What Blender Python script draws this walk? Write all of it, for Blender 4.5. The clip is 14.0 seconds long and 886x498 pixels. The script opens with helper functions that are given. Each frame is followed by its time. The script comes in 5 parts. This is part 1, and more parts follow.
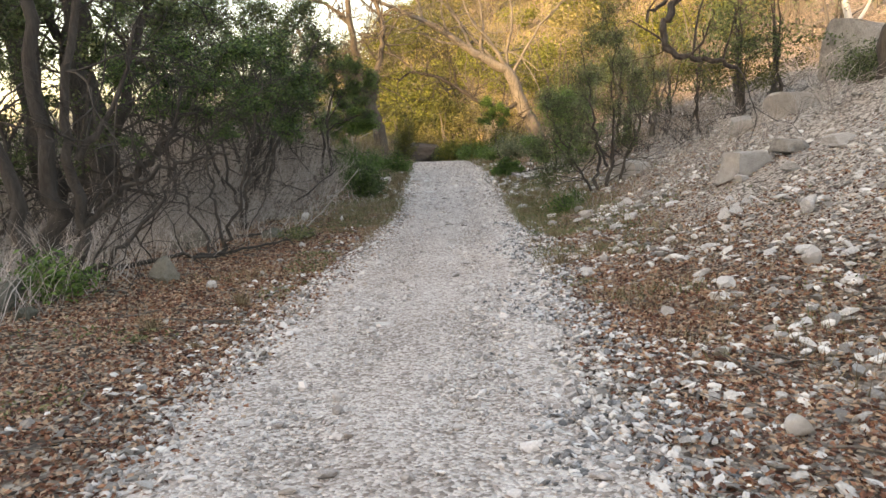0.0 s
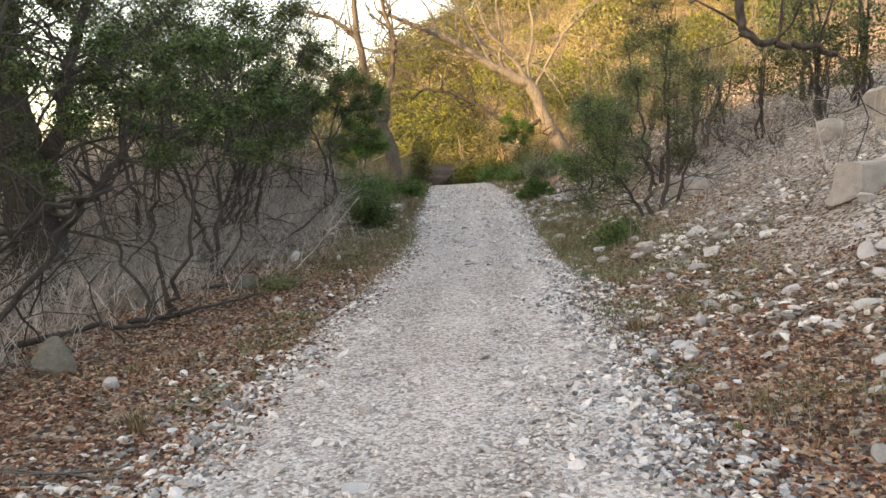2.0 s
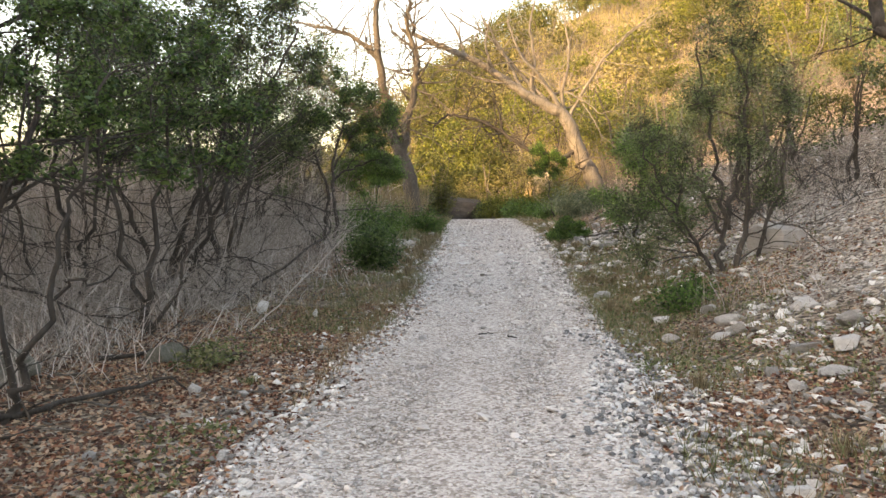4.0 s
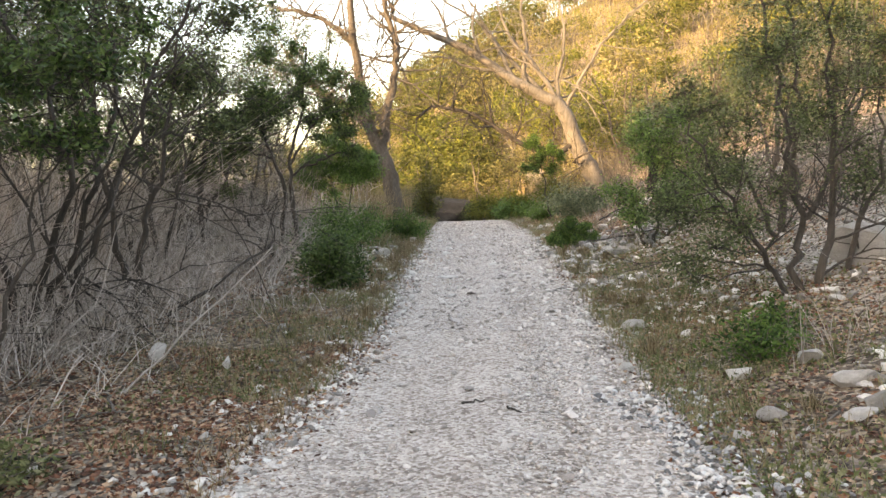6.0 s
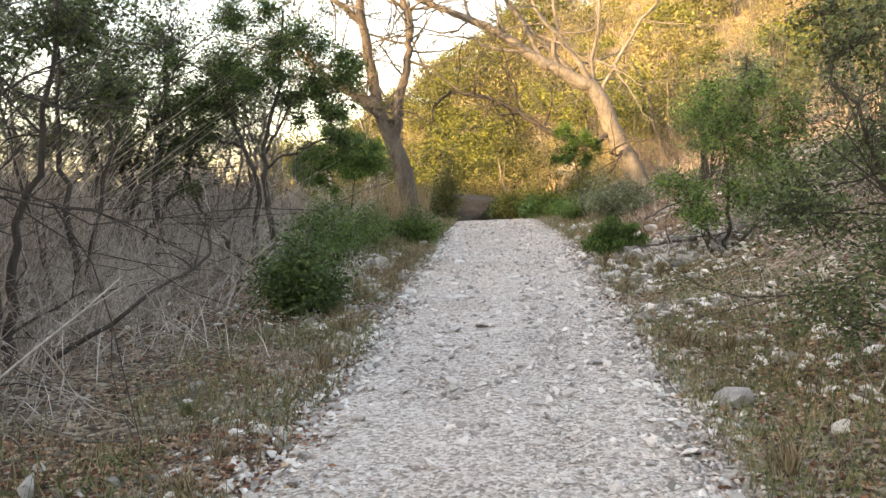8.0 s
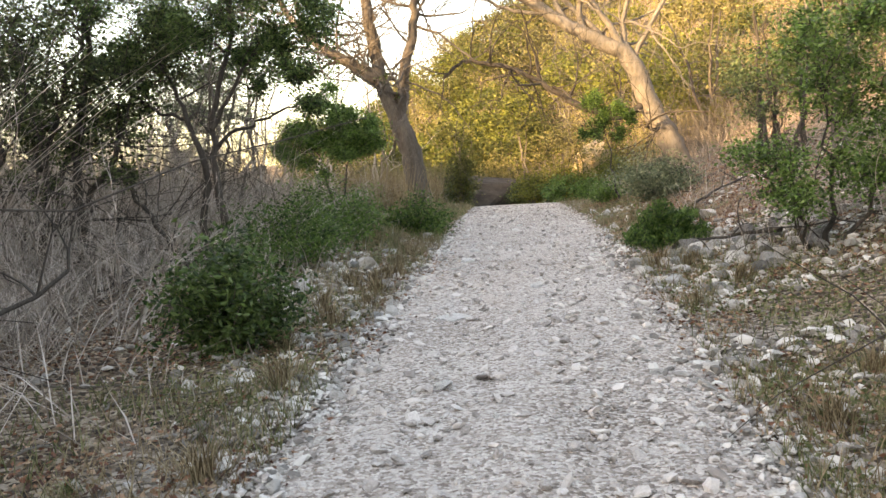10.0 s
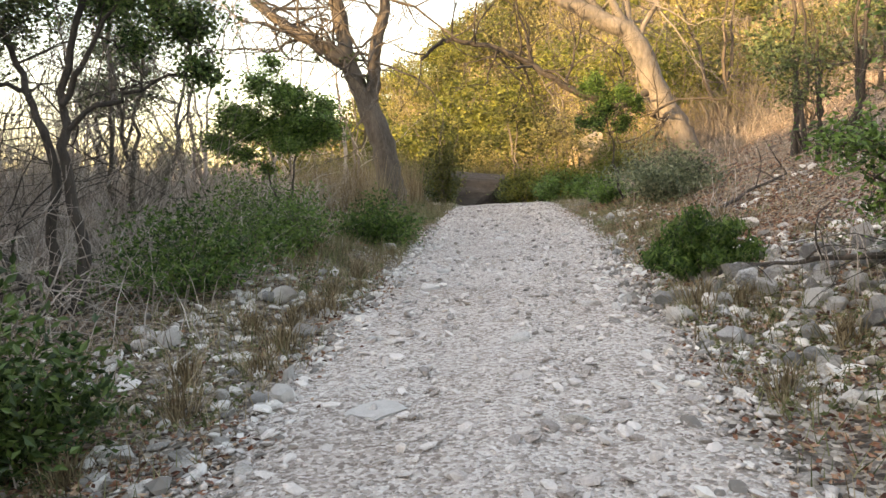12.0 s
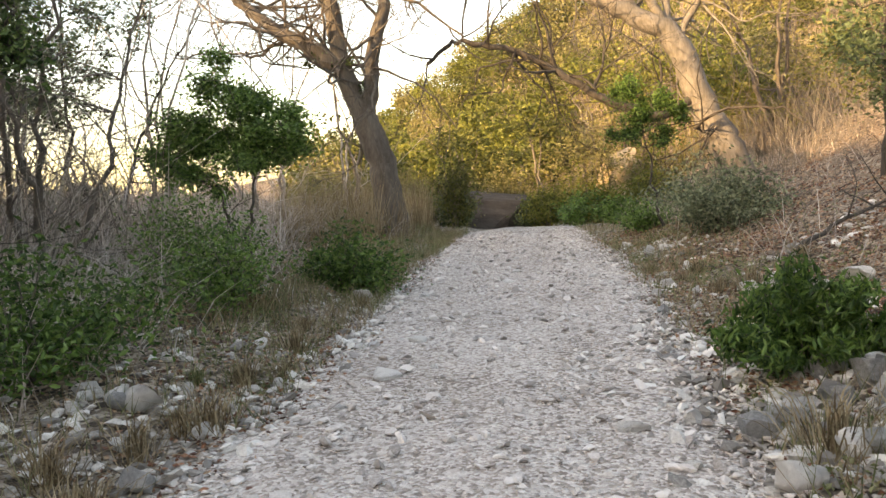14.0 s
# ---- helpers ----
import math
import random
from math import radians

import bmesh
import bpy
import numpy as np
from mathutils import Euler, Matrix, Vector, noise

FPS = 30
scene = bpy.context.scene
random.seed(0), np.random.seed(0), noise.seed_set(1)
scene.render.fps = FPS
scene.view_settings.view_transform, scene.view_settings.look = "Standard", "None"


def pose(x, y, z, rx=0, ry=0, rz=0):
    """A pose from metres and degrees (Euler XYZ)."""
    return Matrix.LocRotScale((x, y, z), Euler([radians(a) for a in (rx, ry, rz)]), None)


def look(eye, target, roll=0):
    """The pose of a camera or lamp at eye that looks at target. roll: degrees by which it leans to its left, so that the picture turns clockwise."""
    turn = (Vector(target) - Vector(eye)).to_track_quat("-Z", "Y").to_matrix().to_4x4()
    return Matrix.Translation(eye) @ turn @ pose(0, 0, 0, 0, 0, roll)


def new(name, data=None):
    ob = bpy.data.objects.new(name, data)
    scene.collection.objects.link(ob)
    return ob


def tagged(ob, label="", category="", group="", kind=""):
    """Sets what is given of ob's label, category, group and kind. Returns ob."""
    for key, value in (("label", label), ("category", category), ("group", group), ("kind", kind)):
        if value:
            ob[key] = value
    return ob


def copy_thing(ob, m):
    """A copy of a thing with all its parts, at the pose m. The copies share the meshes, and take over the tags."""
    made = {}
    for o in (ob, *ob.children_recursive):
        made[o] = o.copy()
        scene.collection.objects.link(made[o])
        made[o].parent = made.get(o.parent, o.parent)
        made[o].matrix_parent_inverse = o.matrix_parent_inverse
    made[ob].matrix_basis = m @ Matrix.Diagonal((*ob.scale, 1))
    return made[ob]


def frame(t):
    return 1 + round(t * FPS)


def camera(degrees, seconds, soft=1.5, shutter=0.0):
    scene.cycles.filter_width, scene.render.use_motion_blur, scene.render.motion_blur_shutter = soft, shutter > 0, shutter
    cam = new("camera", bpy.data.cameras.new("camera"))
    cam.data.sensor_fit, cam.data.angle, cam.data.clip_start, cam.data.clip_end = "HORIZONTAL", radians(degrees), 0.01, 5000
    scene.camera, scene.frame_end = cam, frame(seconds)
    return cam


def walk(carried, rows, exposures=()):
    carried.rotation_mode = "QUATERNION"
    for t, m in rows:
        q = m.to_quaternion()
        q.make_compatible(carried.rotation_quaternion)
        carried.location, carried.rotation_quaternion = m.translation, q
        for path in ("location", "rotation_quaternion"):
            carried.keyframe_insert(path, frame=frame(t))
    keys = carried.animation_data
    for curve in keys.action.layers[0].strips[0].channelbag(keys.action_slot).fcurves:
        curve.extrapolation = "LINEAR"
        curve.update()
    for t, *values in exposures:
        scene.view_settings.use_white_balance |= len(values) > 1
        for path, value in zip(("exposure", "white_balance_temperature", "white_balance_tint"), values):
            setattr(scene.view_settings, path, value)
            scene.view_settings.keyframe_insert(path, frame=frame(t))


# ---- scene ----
cam = camera(60.4, 14.0)
METRES, EYE, TILT, LEAN, TURN = 21.1, 1.5, 0.0, 0.0, 0.0
EXPOSURE, KELVIN, TINT = 2.45, 10500, 18
ROWS = [
    (0.0, 0.0, 0.0, 0.0, -0.27, -8.8, 1.73),
    (0.5, -0.0012, 0.0377, -0.0015, -0.45, -8.26, 2.11),
    (1.0, 0.0016, 0.0729, -0.0027, -0.29, -7.72, 2.73),
    (1.5, 0.001, 0.1094, -0.0049, 0.1, -7.62, 3.2),
    (2.0, 0.0013, 0.1452, -0.0049, 1.12, -7.04, 3.32),
    (2.5, 0.0005, 0.1826, -0.0064, 2.88, -7.14, 3.09),
    (3.0, 0.0028, 0.2184, -0.0058, 3.56, -6.15, 2.35),
    (3.5, 0.0026, 0.2529, -0.0062, 3.85, -5.35, 1.6),
    (4.0, 0.0068, 0.2919, -0.0065, 3.14, -4.59, 1.19),
    (6.5, 0.0105, 0.4757, -0.0118, 2.4, -4.48, 1.98),
    (7.0, 0.0126, 0.514, -0.0118, 3.11, -4.46, 1.91),
    (7.5, 0.0137, 0.551, -0.0135, 3.98, -4.47, 2.02),
    (8.0, 0.0184, 0.587, -0.0144, 4.66, -4.61, 2.38),
    (10.5, 0.0212, 0.7591, -0.0181, 6.46, -5.86, 3.48),
    (11.0, 0.0211, 0.7938, -0.0181, 6.31, -6.03, 3.49),
    (11.5, 0.0208, 0.8286, -0.0197, 6.01, -6.63, 3.37),
    (12.0, 0.0258, 0.8649, -0.0186, 5.86, -6.14, 3.19),
    (12.5, 0.0287, 0.8992, -0.0184, 6.08, -5.7, 3.03),
    (13.0, 0.0326, 0.9314, -0.0171, 6.56, -5.3, 2.98),
    (13.5, 0.0339, 0.9648, -0.0172, 7.11, -4.97, 3.07),
    (14.0, 0.0349, 0.9976, -0.0163, 8.05, -4.73, 3.25),
]
walk(cam, [(t, pose(0, 0, EYE, TILT, LEAN, TURN) @ pose(METRES * x, METRES * y, METRES * z, 90 + pitch, roll, yaw)) for t, x, y, z, yaw, pitch, roll in ROWS],
     [(t, EXPOSURE + more, KELVIN, TINT) for t, more in ((0.0, -0.04), (3.0, 0.06), (6.5, 0.34), (8.0, 0.38), (11.0, 0.29), (14.0, 0.1))])

# ---- world and sun ----
SUN_EL, SUN_AZ = 16.0, 230.0                      # degrees; azimuth clockwise from +y
_a, _e = radians(SUN_AZ), radians(SUN_EL)
SUN_FROM = Vector((math.sin(_a) * math.cos(_e), math.cos(_a) * math.cos(_e), math.sin(_e)))
world = bpy.data.worlds.new("world")
scene.world = world
world.use_nodes = True
_sky = world.node_tree.nodes.new("ShaderNodeTexSky")
_sky.sky_type, _sky.sun_disc = "NISHITA", False
_sky.sun_elevation, _sky.sun_rotation = _e, _a
_sky.air_density, _sky.dust_density, _sky.ozone_density = 1.0, 1.0, 1.0
_bg = world.node_tree.nodes["Background"]
_bg.inputs["Strength"].default_value = 0.15
world.node_tree.links.new(_sky.outputs[0], _bg.inputs["Color"])
sun = new("sun", bpy.data.lights.new("sun", "SUN"))
sun.data.energy, sun.data.angle, sun.data.color = 2.4, radians(0.6), (1.0, 0.78, 0.48)
sun.matrix_world = look(SUN_FROM * 80, (0, 0, 0))

# ---- small tools ----
rng = np.random.default_rng(7)


def vnoise(x, y, s=0.0):
    """Smooth lattice noise in 0..1 on arrays."""
    xi, yi = np.floor(x), np.floor(y)
    fx, fy = x - xi, y - yi
    fx, fy = fx * fx * (3 - 2 * fx), fy * fy * (3 - 2 * fy)

    def cell(i, j):
        v = np.sin(i * 127.1 + j * 311.7 + s * 74.7) * 43758.5453
        return v - np.floor(v)
    a = cell(xi, yi) * (1 - fx) + cell(xi + 1, yi) * fx
    b = cell(xi, yi + 1) * (1 - fx) + cell(xi + 1, yi + 1) * fx
    return a * (1 - fy) + b * fy


def smooth(a, b, v):
    t = np.clip((v - a) / (b - a), 0, 1)
    return t * t * (3 - 2 * t)


def mesh_of(name, verts, faces, material, shade=False):
    """A mesh from an (n, 3) array and an (m, k) array of corners."""
    verts, faces = np.asarray(verts, np.float32), np.asarray(faces, np.int32)
    me = bpy.data.meshes.new(name)
    me.vertices.add(len(verts))
    me.vertices.foreach_set("co", verts.ravel())
    m, k = faces.shape
    me.loops.add(m * k)
    me.loops.foreach_set("vertex_index", faces.ravel())
    me.polygons.add(m)
    me.polygons.foreach_set("loop_start", np.arange(m, dtype=np.int32) * k)
    me.update(calc_edges=True)
    me.polygons.foreach_set("use_smooth", np.broadcast_to(shade, m).copy())
    me.materials.append(material)
    me.validate()
    return me


def part(name, me, parent=None, label=""):
    ob = new(name, me)
    ob.parent = parent
    return tagged(ob, label)


def thing(name, at, label, category, group="", kind=""):
    ob = new(name)
    ob.empty_display_size = 0.2
    ob.matrix_basis = Matrix.Translation(at)
    return tagged(ob, label, category, group, kind)


# ---- materials ----
def material(name, tones, scale, rough=0.9, bump=0.3, fine=8.0, spread=0.5, coords="Object", per="", leaf=0.0, stretch=None, cells=0.0, celled=0.5, dots=None):
    """Two scales of noise over a ramp of tones; per: 'object' or 'island' shifts the tone of each piece."""
    m = bpy.data.materials.new(name)
    m.use_nodes = True
    nt = m.node_tree
    n, ln = nt.nodes, nt.links.new
    bsdf, out = n["Principled BSDF"], n["Material Output"]
    tc = n.new("ShaderNodeTexCoord")
    vec = tc.outputs[coords]
    if stretch:
        mp = n.new("ShaderNodeMapping")
        mp.inputs["Scale"].default_value = stretch
        ln(vec, mp.inputs["Vector"])
        vec = mp.outputs[0]
    big, small = n.new("ShaderNodeTexNoise"), n.new("ShaderNodeTexNoise")
    for node, sc, det in ((big, scale, 5.0), (small, scale * fine, 6.0)):
        node.inputs["Scale"].default_value, node.inputs["Detail"].default_value = sc, det
        node.inputs["Roughness"].default_value = 0.65
        ln(vec, node.inputs["Vector"])
    mix = n.new("ShaderNodeMath")
    mix.operation = "MULTIPLY_ADD"
    mix.inputs[1].default_value = 0.5
    half = n.new("ShaderNodeMath")
    half.operation = "MULTIPLY"
    half.inputs[1].default_value = 0.5
    ln(small.outputs[0], half.inputs[0])
    ln(big.outputs[0], mix.inputs[0])
    ln(half.outputs[0], mix.inputs[2])
    value = mix.outputs[0]
    if per:
        if per == "object":
            src = n.new("ShaderNodeObjectInfo").outputs["Random"]
        else:
            src = n.new("ShaderNodeNewGeometry").outputs["Random Per Island"]
        sh = n.new("ShaderNodeMath")
        sh.operation = "MULTIPLY_ADD"
        sh.inputs[1].default_value = spread
        sh.inputs[2].default_value = -spread / 2
        ln(src, sh.inputs[0])
        add = n.new("ShaderNodeMath")
        ln(value, add.inputs[0])
        ln(sh.outputs[0], add.inputs[1])
        value = add.outputs[0]
    grain = None
    if cells:
        vo = n.new("ShaderNodeTexVoronoi")
        vo.inputs["Scale"].default_value = cells
        ln(vec, vo.inputs["Vector"])
        grain = vo.outputs["Distance"]
        sep = n.new("ShaderNodeSeparateColor")
        ln(vo.outputs["Color"], sep.inputs[0])
        cm = n.new("ShaderNodeMath")
        cm.operation = "MULTIPLY_ADD"
        cm.inputs[1].default_value, cm.inputs[2].default_value = celled, -celled / 2
        ln(sep.outputs[0], cm.inputs[0])
        ad = n.new("ShaderNodeMath")
        ln(value, ad.inputs[0])
        ln(cm.outputs[0], ad.inputs[1])
        value = ad.outputs[0]
    ramp = n.new("ShaderNodeValToRGB")
    ramp.color_ramp.elements.remove(ramp.color_ramp.elements[0])
    for i, c in enumerate(tones):
        pos = 0.25 + 0.5 * i / max(1, len(tones) - 1)
        e = ramp.color_ramp.elements[0] if i == 0 else ramp.color_ramp.elements.new(pos)
        e.position, e.color = pos, (*c, 1)
    ln(value, ramp.inputs[0])
    tone = ramp.outputs[0]
    if dots:                                      # a second range of tones where the mesh's "stony" value is high
        ramp2 = n.new("ShaderNodeValToRGB")
        ramp2.color_ramp.elements[0].position, ramp2.color_ramp.elements[1].position = 0.25, 0.75
        ramp2.color_ramp.elements[0].color, ramp2.color_ramp.elements[1].color = (*dots[0], 1), (*dots[1], 1)
        ln(value, ramp2.inputs[0])
        at = n.new("ShaderNodeAttribute")
        at.attribute_name = "stony"
        mc = n.new("ShaderNodeMix")
        mc.data_type = "RGBA"
        ln(at.outputs["Fac"], mc.inputs[0])
        nt.links.new(ramp.outputs[0], [s for s in mc.inputs if s.type == "RGBA"][0])
        nt.links.new(ramp2.outputs[0], [s for s in mc.inputs if s.type == "RGBA"][1])
        tone = [s for s in mc.outputs if s.type == "RGBA"][0]
    ln(tone, bsdf.inputs["Base Color"])
    bsdf.inputs["Roughness"].default_value = rough
    if bump:
        b = n.new("ShaderNodeBump")
        b.inputs["Strength"].default_value, b.inputs["Distance"].default_value = bump, 0.02
        ln(grain or small.outputs[0], b.inputs["Height"])
        b.invert = grain is not None
        ln(b.outputs[0], bsdf.inputs["Normal"])
    if leaf:
        tr, mx = n.new("ShaderNodeBsdfTranslucent"), n.new("ShaderNodeMixShader")
        ln(ramp.outputs[0], tr.inputs["Color"])
        mx.inputs[0].default_value = leaf
        ln(bsdf.outputs[0], mx.inputs[1])
        ln(tr.outputs[0], mx.inputs[2])
        ln(mx.outputs[0], out.inputs["Surface"])
    return m


M_GROUND = material("leaf_mould", [(0.035, 0.024, 0.017), (0.105, 0.071, 0.048), (0.2, 0.142, 0.098), (0.36, 0.3, 0.235)], 1.3, bump=1.0, fine=14, cells=26, celled=0.6, dots=((0.07, 0.053, 0.04), (0.5, 0.45, 0.395)))
M_PATH = material("packed_limestone", [(0.24, 0.194, 0.165), (0.42, 0.36, 0.322), (0.575, 0.518, 0.478), (0.7, 0.652, 0.615)], 0.9, bump=1.0, fine=14, cells=46, celled=0.5)
M_GRAVEL = material("limestone_gravel", [(0.3, 0.268, 0.248), (0.485, 0.442, 0.415), (0.615, 0.568, 0.538), (0.745, 0.7, 0.667)], 9, per="island", spread=0.58, bump=0.3)
M_SCREE = material("limestone_scree", [(0.19, 0.176, 0.16), (0.36, 0.337, 0.31), (0.53, 0.505, 0.472), (0.72, 0.7, 0.665)], 9, per="island", spread=0.75, bump=0.3)
M_EDGE = material("grey_gravel", [(0.12, 0.12, 0.122), (0.25, 0.25, 0.252), (0.42, 0.418, 0.415), (0.64, 0.635, 0.625)], 9, per="island", spread=0.8, bump=0.3)
M_ROCK = material("limestone", [(0.32, 0.308, 0.295), (0.47, 0.455, 0.438), (0.6, 0.583, 0.563), (0.74, 0.72, 0.695)], 3.5, per="object", spread=0.4, bump=0.9, fine=9)
M_PALESTONE = material("pale_limestone", [(0.46, 0.44, 0.42), (0.58, 0.56, 0.535), (0.68, 0.66, 0.635), (0.78, 0.765, 0.74)], 4, per="object", spread=0.3, bump=0.8, fine=9)
M_BOULDER = material("weathered_limestone", [(0.17, 0.16, 0.145), (0.31, 0.295, 0.272), (0.42, 0.4, 0.372), (0.53, 0.505, 0.475)], 2.6, per="object", spread=0.3, bump=1.0, fine=10)
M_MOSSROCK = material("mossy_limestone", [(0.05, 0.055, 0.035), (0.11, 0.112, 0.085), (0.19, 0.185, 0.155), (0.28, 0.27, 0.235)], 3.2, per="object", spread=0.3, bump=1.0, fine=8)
M_LITTER = material("fallen_leaves", [(0.075, 0.03, 0.019), (0.2, 0.08, 0.046), (0.315, 0.145, 0.084), (0.45, 0.315, 0.215)], 3, per="island", spread=0.8, bump=0, rough=0.75)
M_BARK = material("grey_bark", [(0.05, 0.042, 0.036), (0.11, 0.095, 0.082), (0.18, 0.16, 0.14), (0.27, 0.24, 0.21)], 4, bump=0.9, fine=6, stretch=(1, 1, 0.25))
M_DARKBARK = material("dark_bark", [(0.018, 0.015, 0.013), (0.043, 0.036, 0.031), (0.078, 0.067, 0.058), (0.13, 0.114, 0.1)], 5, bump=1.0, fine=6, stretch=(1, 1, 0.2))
M_PALEBARK = material("pale_bark", [(0.045, 0.036, 0.03), (0.1, 0.081, 0.067), (0.165, 0.137, 0.115), (0.25, 0.212, 0.18)], 2.5, bump=1.0, fine=7, stretch=(1, 1, 0.3))
M_FURROW = material("furrowed_bark", [(0.034, 0.028, 0.023), (0.08, 0.067, 0.056), (0.145, 0.124, 0.105), (0.24, 0.208, 0.178)], 2.5, bump=1.0, fine=7, stretch=(1, 1, 0.3))
M_ASHBARK = material("ashy_bark", [(0.055, 0.047, 0.04), (0.13, 0.114, 0.098), (0.225, 0.2, 0.175), (0.34, 0.31, 0.275)], 2.5, bump=1.0, fine=7, stretch=(1, 1, 0.3))
# the bank stands in shade, which is put into these dark tones
M_SHADEDEARTH = material("shaded_earth_bank", [(0.018, 0.014, 0.011), (0.04, 0.032, 0.026), (0.075, 0.063, 0.053), (0.14, 0.122, 0.107)], 1.6, bump=1.0, fine=9)
# warm sun on the outcrop is mixed into this limestone colour
M_SUNLITROCK = material("sunlit_limestone", [(0.24, 0.17, 0.1), (0.38, 0.29, 0.18), (0.5, 0.4, 0.27), (0.6, 0.5, 0.36)], 2.2, bump=1.0, fine=9)
M_GREYSTONE = material("grey_limestone", [(0.2, 0.2, 0.198), (0.34, 0.34, 0.337), (0.48, 0.478, 0.47), (0.64, 0.635, 0.625)], 4, per="object", spread=0.6, bump=0.9, fine=9)
M_TWIG = material("dry_twigs", [(0.22, 0.185, 0.16), (0.37, 0.322, 0.287), (0.5, 0.445, 0.405), (0.61, 0.556, 0.515)], 2, per="island", spread=0.6, bump=0)
M_LEAF = material("dark_green_leaves", [(0.018, 0.045, 0.01), (0.045, 0.095, 0.022), (0.078, 0.148, 0.036), (0.13, 0.205, 0.06)], 1.5, per="island", spread=0.6, bump=0, rough=0.45, leaf=0.3)
M_JUNIPER = material("juniper_foliage", [(0.03, 0.048, 0.017), (0.06, 0.09, 0.032), (0.1, 0.14, 0.052), (0.15, 0.195, 0.083)], 1.5, per="island", spread=0.6, bump=0, rough=0.6, leaf=0.3)
M_BRIGHT = material("bright_green_leaves", [(0.03, 0.075, 0.012), (0.07, 0.15, 0.028), (0.12, 0.23, 0.045), (0.18, 0.3, 0.08)], 2, per="island", spread=0.6, bump=0, rough=0.4, leaf=0.3)
M_DEEPGREEN = material("deep_green_leaves", [(0.018, 0.05, 0.008), (0.04, 0.1, 0.016), (0.075, 0.16, 0.028), (0.13, 0.22, 0.05)], 2, per="island", spread=0.6, bump=0, rough=0.6, leaf=0.3)
M_GREYLEAF = material("grey_green_leaves", [(0.058, 0.078, 0.044), (0.115, 0.145, 0.082), (0.175, 0.21, 0.122), (0.25, 0.285, 0.18)], 2, per="island", spread=0.6, bump=0, rough=0.6, leaf=0.25)
M_HILLGREEN = material("hill_foliage", [(0.055, 0.07, 0.015), (0.115, 0.135, 0.026), (0.175, 0.19, 0.038), (0.245, 0.24, 0.06)], 0.5, per="island", spread=0.5, bump=0, rough=0.8, leaf=0.3)
M_HILLDRY = material("dry_hill_foliage", [(0.1, 0.088, 0.034), (0.18, 0.16, 0.063), (0.25, 0.226, 0.092), (0.33, 0.302, 0.136)], 0.5, per="island", spread=0.5, bump=0, rough=0.85, leaf=0.25)
M_HILLOLIVE = material("olive_hill_foliage", [(0.035, 0.045, 0.012), (0.075, 0.088, 0.022), (0.12, 0.13, 0.034), (0.17, 0.165, 0.05)], 0.5, per="island", spread=0.5, bump=0, rough=0.8, leaf=0.3)
M_GRASS = material("dry_grass", [(0.11, 0.078, 0.042), (0.21, 0.155, 0.09), (0.31, 0.24, 0.15), (0.42, 0.345, 0.23)], 1.2, per="island", spread=0.6, bump=0, leaf=0.25)
M_GREENGRASS = material("green_grass", [(0.07, 0.09, 0.034), (0.125, 0.15, 0.06), (0.2, 0.215, 0.1), (0.3, 0.29, 0.165)], 1.2, per="island", spread=0.6, bump=0, leaf=0.25)

# ---- lie of the land ----
_ty = np.arange(-80, 200, 0.5)
_tz = np.interp(_ty, [-80, -10, 0, 4, 8, 12, 17, 22, 26, 32, 39.5, 43, 60, 200], [0.1, 0.05, 0, -0.1, -0.22, -0.3, -0.35, -0.28, -0.22, -0.15, -0.03, -0.2, -1.0, -1.0])
_tz = np.convolve(np.pad(_tz, 4, mode="edge"), np.ones(9) / 9, "valid")


def path_z(y):
    return np.interp(y, _ty, _tz)


def path_left(y):
    return np.interp(y, [-20, 0, 4.6, 7.4, 11.2, 16, 19, 24, 27, 32, 39, 46, 60], [-1.4, -1.45, -1.5, -1.48, -1.22, -0.95, -0.9, -0.98, -1.02, -1.3, -1.3, -1.0, 1])


def path_right(y):
    return np.interp(y, [-20, 0, 4.7, 7, 12, 17, 23, 27, 33, 39.5, 46, 60], [0.8, 0.8, 0.85, 0.98, 1.2, 1.38, 1.53, 1.6, 1.6, 1.15, 1.4, 3])


